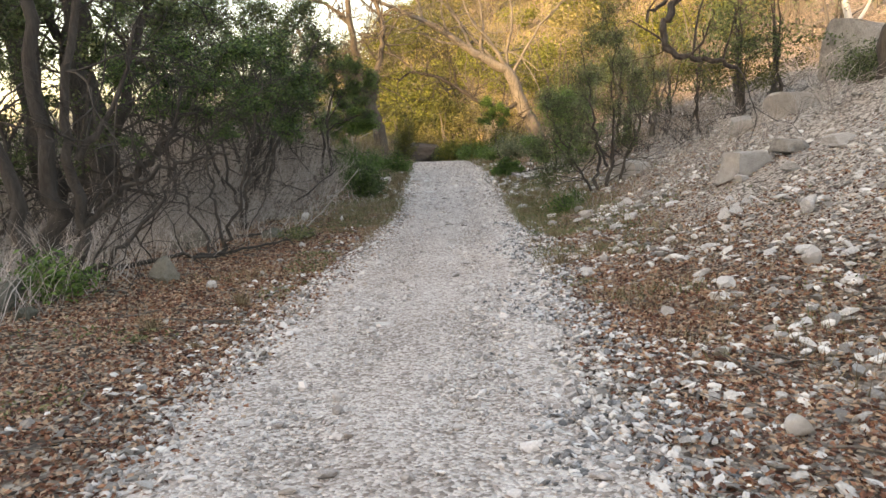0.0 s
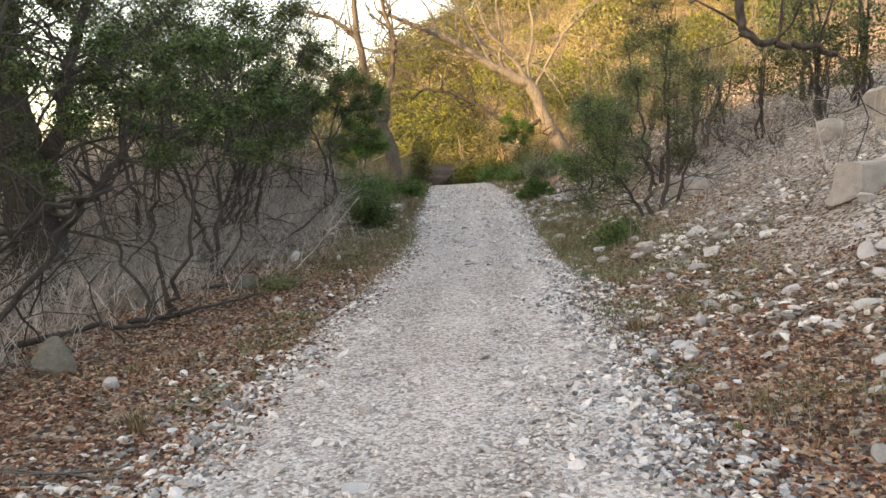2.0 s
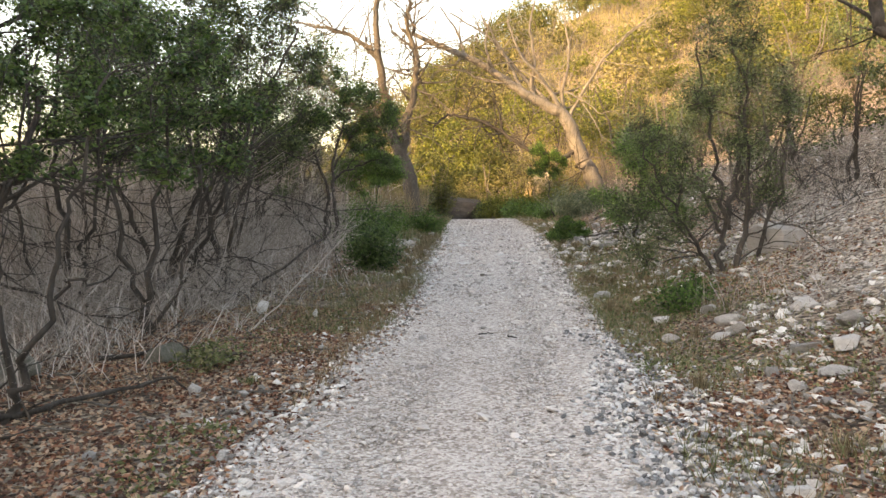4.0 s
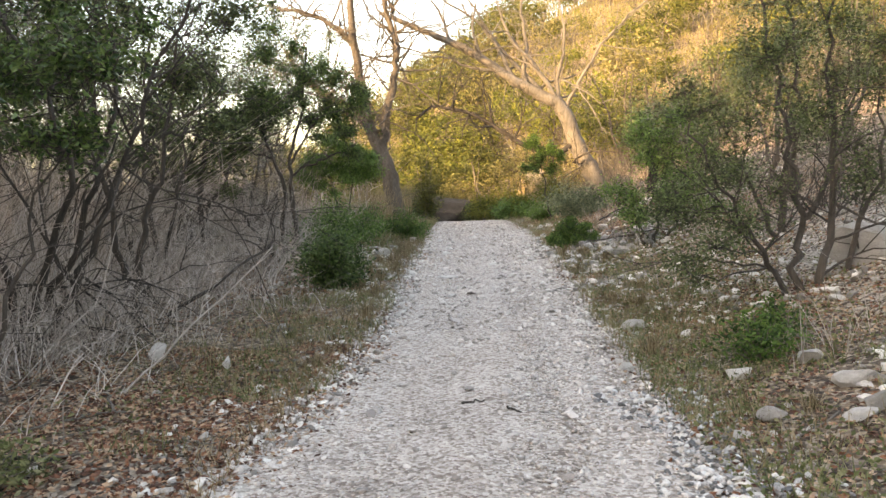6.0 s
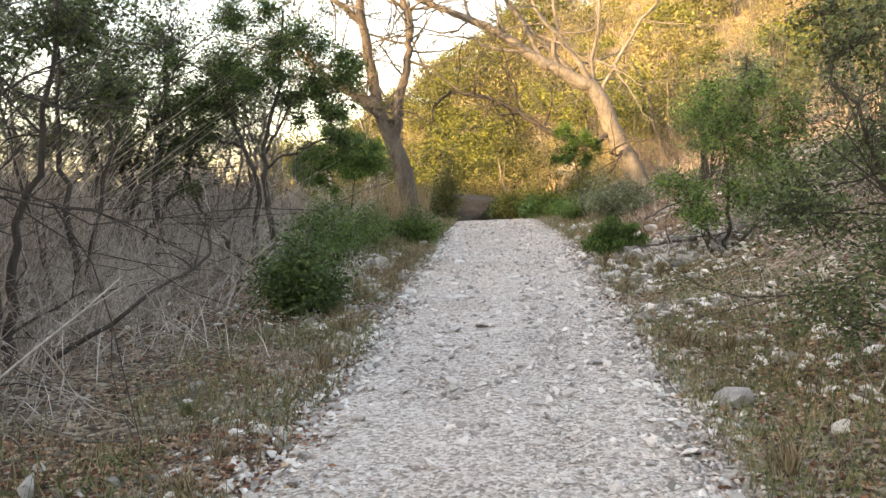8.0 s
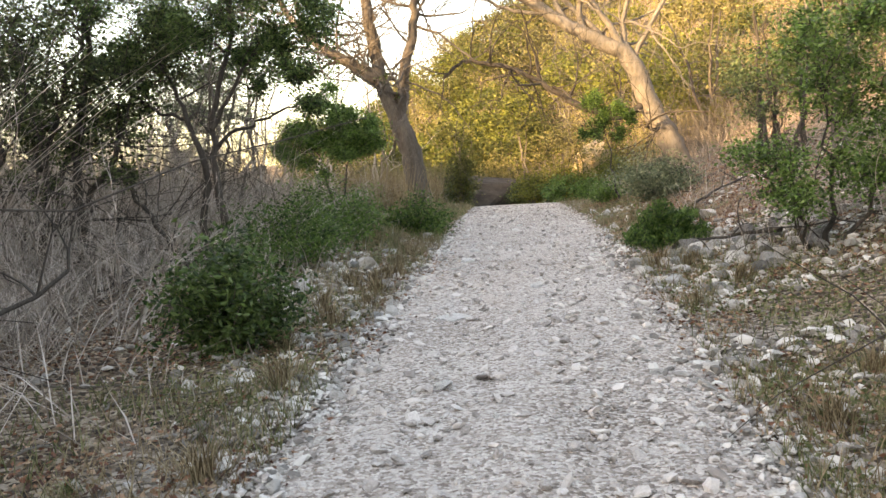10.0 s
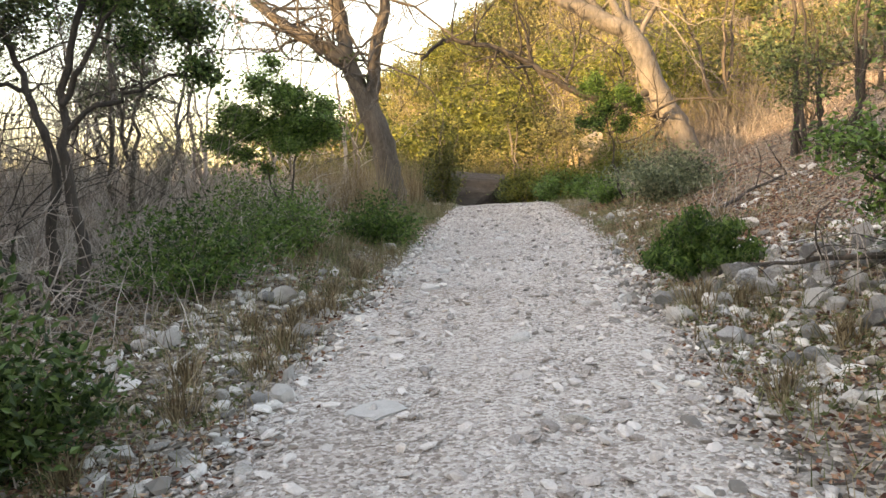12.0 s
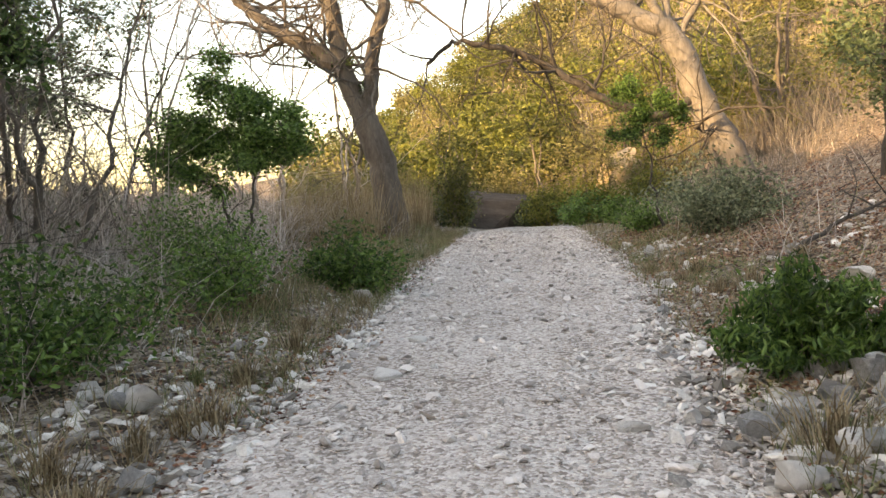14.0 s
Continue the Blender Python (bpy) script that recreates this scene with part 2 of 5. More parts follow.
def ground_z(x, y):
    x, y = np.asarray(x, float), np.asarray(y, float)
    foot = np.interp(y, [-60, 0, 10, 18, 26, 34, 40, 48, 60, 80, 110, 160, 400], [2.0, 1.8, 1.7, 1.6, 1.5, 1.7, 1.6, 1.8, -2.5, -12, -23, -26, -14])
    s = np.maximum(x - foot, 0)
    slope = np.interp(y, [0, 42, 70, 110], [0.5, 0.5, 0.62, 0.76])
    bank = slope * (np.sqrt(s * s + 4) - 2)
    bank = 42 * (1 - np.exp(-bank / 42))
    q = np.maximum(path_left(y) - 0.3 - x, 0)
    left = -1.5 * (1 - np.exp(-(np.maximum(q - 2.2, 0) / 11) ** 1.5))
    left = left * (1 - 0.8 * smooth(26, 38, y) * (1 - smooth(6, 14, q)))
    left = left + 0.16 * smooth(0.1, 0.8, q) * smooth(20, 26, y) * (1 - smooth(44, 50, y))
    far = 5 * smooth(120, 400, -x) + 3.2 * smooth(45, 110, -x) + 4.0 * smooth(90, 200, -x) + 6.5 * smooth(56, 125, y) * smooth(-75, -28, x)
    # unseen ridge behind the start, added to keep low sun off the trail
    u = 0.766 * x + 0.643 * y
    shade_ridge = 28.2 * smooth(-22, -62, u)
    z = path_z(y) + bank + left + far + shade_ridge
    off = smooth(-0.1, 0.5, np.maximum(path_left(y) - x, x - path_right(y)))
    z = z + off * (0.1 * (vnoise(x * 1.1, y * 1.1, 1) - 0.5) + 0.06 * (vnoise(x * 3.3, y * 3.3, 2) - 0.5)) + 0.02 * (vnoise(x * 5, y * 5, 3) - 0.5)
    grow = smooth(2.5, 9, s)
    return z + grow * (0.5 * (vnoise(x * 0.35, y * 0.35, 4) - 0.5) + 0.16 * (vnoise(x * 1.5, y * 1.5, 5) - 0.5))


def gz(x, y):
    return float(ground_z(np.array([x]), np.array([y]))[0])


def lines(lo, hi, step, reach_lo, reach_hi):
    inner = np.arange(lo, hi + 1e-6, step)
    grow = step * np.cumsum(1.13 ** np.arange(1, 90))
    below, above = lo - grow, hi + grow
    return np.concatenate((below[below > reach_lo][::-1], inner, above[above < reach_hi]))


def build_ground():
    xs, ys = lines(-6.0, 8.5, 0.16, -900, 900), lines(0.5, 44.0, 0.17, -500, 1200)
    gx, gy = np.meshgrid(xs, ys)
    v = np.stack((gx.ravel(), gy.ravel(), ground_z(gx, gy).ravel() - 0.004), 1)
    i = np.arange(len(ys) - 1)[:, None] * len(xs) + np.arange(len(xs) - 1)[None]
    f = np.stack((i, i + 1, i + 1 + len(xs), i + len(xs)), -1).reshape(-1, 4)
    me = mesh_of("ground", v, f, M_GROUND, True)
    x, y = v[:, 0], v[:, 1]
    lump = vnoise(x * 0.8, y * 0.8, 60) * 0.6 + vnoise(x * 2.6, y * 2.6, 61) * 0.4
    stony = smooth(2.6, 4.6, x) * smooth(5, 9, y) * (1 - smooth(18, 24, y)) * 0.9
    stony = np.maximum(stony, smooth(1.4, 0.1, np.maximum(path_left(y) - x, x - path_right(y))) * 0.8 * (1 - smooth(42, 48, y)))
    stony = np.maximum(stony, 0.7 * smooth(0.0, 3.0, x) * (1 - smooth(4.0, 6.0, y)))
    stony = np.clip(stony * 1.3 * smooth(0.2, 0.62, lump + 0.12), 0, 1)
    me.attributes.new("stony", "FLOAT", "POINT").data.foreach_set("value", stony.astype(np.float32))
    tagged(new("ground", me), "brown leaf-strewn earth with a stony slope rising beside the trail", "ground", kind="structure")


def build_path():
    ys = np.arange(-6, 52, 0.12)
    n = 26
    rows = []
    for y in ys:
        a = path_left(y) - 0.1 + 0.34 * (vnoise(np.array(y * 1.6), np.array(3.0), 8) - 0.5) + 0.16 * (vnoise(np.array(y * 5.0), np.array(1.0), 9) - 0.5)
        b = path_right(y) + 0.1 + 0.34 * (vnoise(np.array(y * 1.5), np.array(7.0), 8) - 0.5) + 0.16 * (vnoise(np.array(y * 5.3), np.array(5.0), 9) - 0.5)
        t = np.linspace(0, 1, n)
        x = a + (b - a) * t
        lift = 0.022 * np.minimum(1, np.minimum(t, 1 - t) * 9) - 0.006
        lift = lift - 0.015 * np.exp(-((t - 0.33) / 0.1) ** 2) - 0.015 * np.exp(-((t - 0.7) / 0.1) ** 2)
        rows.append(np.stack((x, np.full(n, y), ground_z(x, np.full(n, y)) + lift + 0.004), 1))
    v = np.concatenate(rows)
    i = np.arange(len(ys) - 1)[:, None] * n + np.arange(n - 1)[None]
    f = np.stack((i, i + 1, i + 1 + n, i + n), -1).reshape(-1, 4)
    tagged(new("path", mesh_of("path", v, f, M_PATH, True)), "pale crushed limestone footpath with loose gravel", "path", kind="structure")


build_ground()
build_path()


# ---- stones ----
def ico(sub):
    bm = bmesh.new()
    bmesh.ops.create_icosphere(bm, subdivisions=sub, radius=1)
    v = np.array([p.co[:] for p in bm.verts])
    f = np.array([[p.index for p in q.verts] for q in bm.faces])
    bm.free()
    return v, f


ICO1, ICO3 = ico(1), ico(3)


def blocky(v, planes, depth, seed, most=0.9):
    """Cut a ball by random planes into an angular stone."""
    r = np.random.default_rng(seed)
    v = v.copy()
    for _ in range(planes):
        nrm = r.normal(size=3) * (1, 1, 0.8)
        nrm /= np.linalg.norm(nrm)
        d = r.uniform(depth, most)
        over = np.maximum(v @ nrm - d, 0)
        v -= over[:, None] * nrm
    return v


def rugged(v, seed):
    """Fine unevenness on a stone."""
    r = np.random.default_rng(seed)
    v = v / np.abs(v).max()
    a, b = r.uniform(2, 5, (3, 3)), r.uniform(0, 6, 3)
    return v * (1 + 0.04 * np.sin(v @ a + b).sum(1)[:, None] / 2) + r.normal(0, 0.012, v.shape)


OCTA = (np.array([(1, 0, 0), (-1, 0, 0), (0, 1, 0), (0, -1, 0), (0, 0, 1), (0, 0, -1)], float), np.array([(0, 2, 4), (2, 1, 4), (1, 3, 4), (3, 0, 4), (2, 0, 5), (1, 2, 5), (3, 1, 5), (0, 3, 5)]))


def stones(x, y, size, seed, flat=0.55, sink=0.25, form=None):
    """Loose stones as one mesh's arrays."""
    r = np.random.default_rng(seed)
    n = len(x)
    base, faces = form or ICO1
    if form:
        kinds = np.stack([base * r.uniform(0.7, 1.2, (len(base), 1)) + r.normal(0, 0.22, base.shape) for k in range(24)])
    else:
        kinds = np.stack([blocky(base, 7, 0.35, seed * 31 + k) for k in range(24)])
    v = kinds[r.integers(0, 24, n)] * r.uniform(0.75, 1.3, (n, 1, 3))
    v = v * np.stack((size, size * r.uniform(0.6, 1.0, n), size * flat * r.uniform(0.6, 1.2, n)), 1)[:, None]
    tip = r.normal(0, 0.25, (n, 2))
    v[:, :, 2] += v[:, :, 0] * tip[:, :1] + v[:, :, 1] * tip[:, 1:]
    a = r.uniform(0, 6.283, n)
    c, s = np.cos(a)[:, None], np.sin(a)[:, None]
    vx, vy = v[:, :, 0] * c - v[:, :, 1] * s, v[:, :, 0] * s + v[:, :, 1] * c
    z = ground_z(x, y) + size * flat * (0.6 - sink)
    v = np.stack((vx + x[:, None], vy + y[:, None], v[:, :, 2] + z[:, None]), 2)
    f = faces[None] + (np.arange(n) * len(base))[:, None, None]
    return v.reshape(-1, 3), f.reshape(-1, 3)


def build_gravel():
    r = np.random.default_rng(11)
    n = 72000
    y = -1.5 + 42 * r.random(n) ** 1.2
    t = r.random(n)
    x = path_left(y) - 0.2 + (path_right(y) - path_left(y) + 0.45) * t
    edge = np.abs(t - 0.5) * 2
    worn = 0.6 * vnoise(x * 1.1, y * 0.45, 19) + 0.4 * vnoise(x * 3.1, y * 1.6, 20)
    keep = r.random(n) < np.clip(0.14 + 0.85 * edge ** 2 + 2.6 * (worn - 0.48), 0.05, 1) * (1 - 0.72 * smooth(15, 21, y) * (1 - edge ** 3))
    x, y, edge = x[keep], y[keep], edge[keep]
    size = (0.009 + 0.019 * r.random(len(x)) ** 2.2) * (0.85 + 0.5 * edge)
    v, f = stones(x, y, size, 3, form=OCTA)
    v[:, 2] += 0.012
    n = 8000                                       # larger lumps bedded in the path
    y = 2 + 38 * r.random(n)
    t = r.random(n)
    x = path_left(y) + (path_right(y) - path_left(y)) * t
    keep = r.random(n) < 0.14 + 0.6 * (y > 17) + 0.4 * np.abs(t - 0.5)
    v2, f2 = stones(x[keep], y[keep], 0.016 + 0.048 * r.random(keep.sum()) ** 2.8, 4, flat=0.5, sink=0.1)
    v2[:, 2] += 0.012
    round_off = np.concatenate((np.ones(len(f), bool), np.zeros(len(f2), bool)))
    v, f = np.concatenate((v, v2)), np.concatenate((f, f2 + len(v)))
    tagged(new("gravel", mesh_of("gravel", v, f, M_GRAVEL, round_off)), "loose pale limestone gravel on the footpath", "gravel", kind="stuff")
    # scree at both verges and up the slope
    n = 38000
    y = -1.5 + 36 * r.random(n) ** 1.1
    side = r.random(n)
    w = np.abs(r.normal(0, 1, n))
    x = np.where(side < 0.26, path_left(y) + 0.15 - (0.5 + 0.8 * (np.abs(y - 24) < 3.5)) * w, np.where(side < 0.5, path_right(y) - 0.3 + 0.95 * w, path_right(y) + 3.0 * w))
    patch = vnoise(x * 0.5, y * 0.5, 12) + 0.22 * (np.abs(y - 12) < 7) + 0.5 * (np.abs(y - 24.8) < 2.6) * (x > 1.7) * (x < 4.4) + 0.2 * (y < 5) + 0.3 * (side < 0.26) * (np.abs(y - 24) < 3.5) + 0.45 * (side < 0.5) * np.clip(1.1 - w, 0, 1) * r.random(n)
    keep = (patch > 0.55) & (x < 10)
    x, y = x[keep], y[keep]
    size = 0.013 + (0.05 + 0.028 * ((x > 2.4) | (np.abs(y - 24) < 4))) * r.random(len(x)) ** 3.0
    for k, y0, y1, x0, x1 in ((800, 22.4, 26.9, 1.95, 4.2), (420, 21.2, 26.6, -2.5, -1.05), (380, 26.5, 35, 1.6, 3.1)):
        py, px = r.uniform(y0, y1, k), r.uniform(x0, x1, k)
        some = vnoise(px * 0.9, py * 0.9, 24) > 0.32
        x, y, size = np.append(x, px[some]), np.append(y, py[some]), np.append(size, 0.025 + 0.05 * r.random(some.sum()) ** 2)
    small = size < 0.024
    v1, f1 = stones(x[small], y[small], size[small], 5, flat=0.5, form=OCTA)
    v2, f2 = stones(x[~small], y[~small], size[~small], 6, flat=0.5)
    round_off = np.concatenate((np.ones(len(f1), bool), np.zeros(len(f2), bool)))
    v, f = np.concatenate((v1, v2)), np.concatenate((f1, f2 + len(v1)))
    tagged(new("scree", mesh_of("scree", v, f, M_SCREE, round_off)), "scattered pale stones lying on the verges and slope", "stones", kind="stuff")


def build_edge_gravel():
    r = np.random.default_rng(13)
    n = 5200
    y = 1 + 14 * r.random(n)
    x = path_right(y) - 0.3 + 0.85 * r.random(n) ** 1.2 + 0.12 * r.normal(size=n)
    some = vnoise(x * 1.3, y * 0.8, 26) > 0.25
    x, y = x[some], y[some]
    v, f = stones(x, y, 0.014 + 0.026 * r.random(len(x)) ** 2, 14, flat=0.6)
    v[:, 2] += 0.012
    tagged(new("edge_gravel", mesh_of("edge_gravel", v, f, M_EDGE)), "darker grey broken gravel along the footpath edge", "gravel", kind="stuff")


build_gravel()
build_edge_gravel()

ROCKS = [mesh_of("rock", rugged(blocky(ICO3[0], 17, 0.36, 100 + k, 0.58), 300 + k), ICO3[1], M_ROCK) for k in range(10)]



def slab(seed):
    """A squarish broken block with worn corners."""
    r = np.random.default_rng(seed)
    v = ICO3[0] * 1.3
    for k, sign in ((0, -1), (0, 1), (1, -1), (1, 1), (2, -1), (2, 1)):
        nrm = r.normal(0, 0.17, 3)
        nrm[k] += sign
        nrm /= np.linalg.norm(nrm)
        v = v - np.maximum(v @ nrm - r.uniform(0.6, 0.8), 0)[:, None] * nrm
    v = blocky(v, 5, 0.7, seed + 1, 1.0)
    return rugged(v, seed + 2)


SLABS = [mesh_of("rock", slab(700 + 5 * k), ICO3[1], M_ROCK) for k in range(10)]
TINTED = {}


def rock(x, y, w, d, h, turn, k, label="", category="rock", group="", lift=0.15, mat=None, name="rock", tilt=0.0, roll=0.0, form=None):
    me = (form or ROCKS)[k % 10]
    if mat:
        key = (me.name, mat.name)
        if key not in TINTED:
            TINTED[key] = me.copy()
            TINTED[key].materials[0] = mat
        me = TINTED[key]
    ob = new(name, me)
    ob.matrix_basis = pose(x, y, gz(x, y) + h * lift, tilt, roll, turn) @ Matrix.Diagonal((w / 1.8, d / 1.8, h / 1.5, 1))
    return tagged(ob, label or "small angular pale limestone rock on leaf litter", category, group)


# ---- wood and leaves ----
def tubes(limbs, sides=6):
    """Tapered tubes along polylines: limbs is a list of (points, radii)."""
    vs, fs, base = [], [], 0
    ring = np.arange(sides) * 2 * math.pi / sides
    for pts, rad in limbs:
        pts = np.asarray(pts, float)
        k = len(pts)
        n_s = sides if rad[0] > 0.02 else 3
        rg = ring if n_s == sides else np.arange(3) * 2 * math.pi / 3
        tan = np.gradient(pts, axis=0)
        tan /= np.linalg.norm(tan, axis=1)[:, None] + 1e-9
        ref = np.array((0.3, 1, 0.1)) if abs(tan[0][1]) < 0.8 else np.array((1, 0.2, 0.1))
        a = np.cross(tan, ref)
        a /= np.linalg.norm(a, axis=1)[:, None] + 1e-9
        b = np.cross(tan, a)
        rr = np.asarray(rad)[:, None, None]
        v = pts[:, None] + rr * (a[:, None] * np.cos(rg)[None, :, None] + b[:, None] * np.sin(rg)[None, :, None])
        i = np.arange(k - 1)[:, None] * n_s + np.arange(n_s)[None]
        j = np.arange(k - 1)[:, None] * n_s + (np.arange(n_s)[None] + 1) % n_s
        fs.append(np.stack((i, j, j + n_s, i + n_s), -1).reshape(-1, 4) + base)
        vs.append(v.reshape(-1, 3))
        base += k * n_s
    return np.concatenate(vs), np.concatenate(fs)


def bend(r, pts, r0, r1, steps=4, wander=0.04):
    """A smooth polyline through control points, with a wander, and its radii."""
    p = np.asarray(pts, float)
    t = np.linspace(0, len(p) - 1, (len(p) - 1) * steps + 1)
    q = np.stack([np.interp(t, np.arange(len(p)), p[:, i]) for i in range(3)], 1)
    for _ in range(2):
        q[1:-1] = 0.25 * q[:-2] + 0.5 * q[1:-1] + 0.25 * q[2:]
    q[1:-1] += r.normal(0, wander, q[1:-1].shape)
    return q, r0 + (r1 - r0) * (t / t[-1]) ** 0.8


def leaves(r, centers, size, up=0.4, narrow=0.5):
    """One small pointed blade at each centre, as a quad folded along its rib."""
    n = len(centers)
    d = r.normal(size=(n, 3))
    d[:, 2] = d[:, 2] * 0.6 + up * r.random(n)
    d /= np.linalg.norm(d, axis=1)[:, None]
    s = np.cross(d, r.normal(size=(n, 3)))
    s /= np.linalg.norm(s, axis=1)[:, None] + 1e-9
    sz = (size * r.uniform(0.6, 1.35, n))[:, None]
    nrm = np.cross(d, s)
    a = centers - d * sz * 0.5
    c = centers + d * sz * 0.5
    b = centers + s * sz * 0.5 * narrow + nrm * sz * 0.1
    e = centers - s * sz * 0.5 * narrow + nrm * sz * 0.1
    v = np.stack((a, b, c, e), 1).reshape(-1, 3)
    return v, np.arange(n * 4).reshape(-1, 4)


def sprout(r, start, aim, length, radius, level, out, tips, fork=3, droop=0.0, wander=0.18):
    """A forking branch; its pieces go to out, its ends to tips."""
    k = 5 if level >= 2 else 3
    pts, d = [np.array(start, float)], np.array(aim, float)
    d /= np.linalg.norm(d)
    for _ in range(k):
        d = d + r.normal(0, wander, 3) + np.array((0, 0, -droop))
        d /= np.linalg.norm(d)
        pts.append(pts[-1] + d * length / k)
    pts = np.array(pts)
    out.append((pts, np.linspace(radius, radius * 0.45, k + 1)))
    if level == 0:
        tips.append(pts[1:])
        return
    for i in range(fork):
        at = pts[r.integers(1, k + 1)] if i else pts[-1]
        nd = d + r.normal(0, 0.62, 3)
        sprout(r, at, nd, length * r.uniform(0.55, 0.8), radius * 0.5, level - 1, out, tips, fork, droop, wander)


def tree(name, at, stems, clumps, leafmat, barkmat, label, category="tree", group="", leaf=0.06, count=900, twig=7, seed=1, bare=0, crown_label="", narrow=0.5, sides=8, wander=0.04, barelen=0.9, lite=False, bare_r=0.02, bare_level=2, split=False, loose=0.3, dark=()):
    """stems: (points from the foot, thick, thin). clumps: (centre from the foot, radius across, radius up).
    A branch runs from the nearest stem to each clump, twigs spread through it and leaves gather on the twigs."""
    r = np.random.default_rng(seed)
    root = thing(name, at, label, category, group)
    limbs = [bend(r, p, a, b, 5, wander) for p, a, b in stems]
    wood = list(limbs)
    allp = np.concatenate([q for q, _ in limbs])
    allr = np.concatenate([w for _, w in limbs])
    cen = []
    if not lite:                                  # break each clump into uneven smaller ones
        clumps = [(np.array(c) + r.normal(0, 0.62, 3) * (ra, ra, rz) * (k > 0), ra * (0.85, 0.6, 0.5)[k], rz * (0.95, 0.8, 0.7)[k]) for c, ra, rz in clumps for k in range(3)]
    for c, ra, rz in clumps:
        c = np.array(c, float)
        cost = np.linalg.norm(allp - c, axis=1) + 0.8 * np.maximum(allp[:, 2] - c[2] + 0.1, 0)
        i = int(np.argmin(cost))
        mid = 0.5 * (allp[i] + c) + r.normal(0, 0.12 * ra, 3)
        wood.append(bend(r, [allp[i], mid, c], max(0.006, min(0.6 * allr[i], 0.035 * ra + 0.01)), 0.006, 2 if lite else 4, 0.02))
        ends = r.normal(size=(twig, 3))
        ends /= np.linalg.norm(ends, axis=1)[:, None]
        ends = c + ends * r.uniform(0.55, 1.05, (twig, 1)) * (ra, ra, rz)
        pts = []
        for e in ends:
            q, w = bend(r, [c, 0.5 * (c + e) + r.normal(0, 0.1 * ra, 3), e], 0.006, 0.0025, 1 if lite else (2 if loose > 0.25 else 4), 0.0 if lite else 0.02)
            wood.append((q, w))
            pts.append(q)
        pts = np.concatenate(pts)
        n = int(count * ra * ra)
        if n:
            g = pts[r.integers(1, len(pts), n)] + r.normal(0, loose, (n, 3)) * (ra, ra, rz)
            cen.append(g)
    owner = np.concatenate([np.full(len(q), i) for i, (q, _) in enumerate(limbs)])
    twigs = {i: [] for i in range(len(limbs))}
    for i in range(bare):
        j = r.integers(len(allp) // 3, len(allp))
        one_branch = []
        sprout(r, allp[j], r.normal(size=3) + (0, 0, 0.5), barelen * r.uniform(0.5, 1.3), min(bare_r, allr[j] * 0.5), bare_level, one_branch, [], 3)
        twigs[owner[j]].append(one_branch)
    if split:                                     # trunk, each limb with its own twigs, and the fine branches apart
        for i, one in enumerate(limbs):
            # limbs listed in dark take a darker bark in place of shade
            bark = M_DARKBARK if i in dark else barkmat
            v, f = tubes([one], sides)
            limb = part("limb" if i else "trunk", mesh_of("limb" if i else "trunk", v, f, bark, True), root)
            for one_branch in twigs[i]:
                v, f = tubes(one_branch, 6)
                part("branch", mesh_of("branch", v, f, bark, True), limb)
        if wood[len(limbs):]:
            v, f = tubes(wood[len(limbs):], sides)
            part("branchwork", mesh_of("branchwork", v, f, barkmat, True), root)
    else:
        for i in twigs:
            wood.extend(itm for one_branch in twigs[i] for itm in one_branch)
        v, f = tubes(wood, sides)
        part("trunk", mesh_of("trunk", v, f, barkmat, True), root)
    if cen:
        v, f = leaves(r, np.concatenate(cen), leaf, narrow=narrow)
        part("crown", mesh_of("crown", v, f, leafmat), root, crown_label)
    return root


def bush(name, x, y, w, h, leafmat, label, leaf=0.05, count=2600, seed=1, stemcount=9, group="", dense=0.16, narrow=0.45, d=None, up=0.9):
    """A rounded low bush: stems from the foot, leaves in uneven clumps."""
    r = np.random.default_rng(seed)
    root = thing(name, (x, y, gz(x, y) - 0.02), label, "bush", group)
    wood, pts = [], []
    for i in range(stemcount * 3):
        a = r.uniform(0, 6.283)
        k = math.sqrt(r.random())
        e = np.array((math.cos(a) * k * w / 2, math.sin(a) * k * (d or w) / 2, h * (1.0 - 0.65 * k * k) * r.uniform(0.6, 1.02)))
        q, rad = bend(r, [(r.normal(0, 0.04), r.normal(0, 0.04), 0), e * (0.45, 0.45, 0.6), e], 0.012, 0.003, 3, 0.015)
        wood.append((q, rad))
        pts.append(q[2:])
    v, f = tubes(wood, 4)
    part("woody_frame", mesh_of("woody_frame", v, f, M_BARK, True), root)
    pts = np.concatenate(pts)
    g = pts[r.integers(0, len(pts), count)] + r.normal(0, dense, (count, 3)) * (w * 0.6, (d or w) * 0.6, h * 0.6)
    g[:, 2] = np.abs(g[:, 2])
    v, f = leaves(r, g, leaf, up=up, narrow=narrow)
    part("foliage", mesh_of("foliage", v, f, leafmat), root)
    return root


def dry_shrub(name, x, y, h, seed, label, group="", stemcount=7, level=2, mat=None, spreadout=0.5):
    """A leafless shrub of thin grey stems."""
    r = np.random.default_rng(seed)
    root = thing(name, (x, y, gz(x, y) - 0.03), label, "bush", group)
    wood = []
    for i in range(stemcount):
        aim = np.array((r.normal(0, spreadout), r.normal(0, spreadout), 1.0))
        sprout(r, (r.normal(0, 0.12), r.normal(0, 0.12), 0), aim, h * 0.55 * r.uniform(0.6, 1.1), 0.012, level, wood, [], 3, 0.02, 0.2)
    v, f = tubes(wood, 4)
    part("woody_frame", mesh_of("woody_frame", v, f, mat or M_TWIG, True), root)
    return root


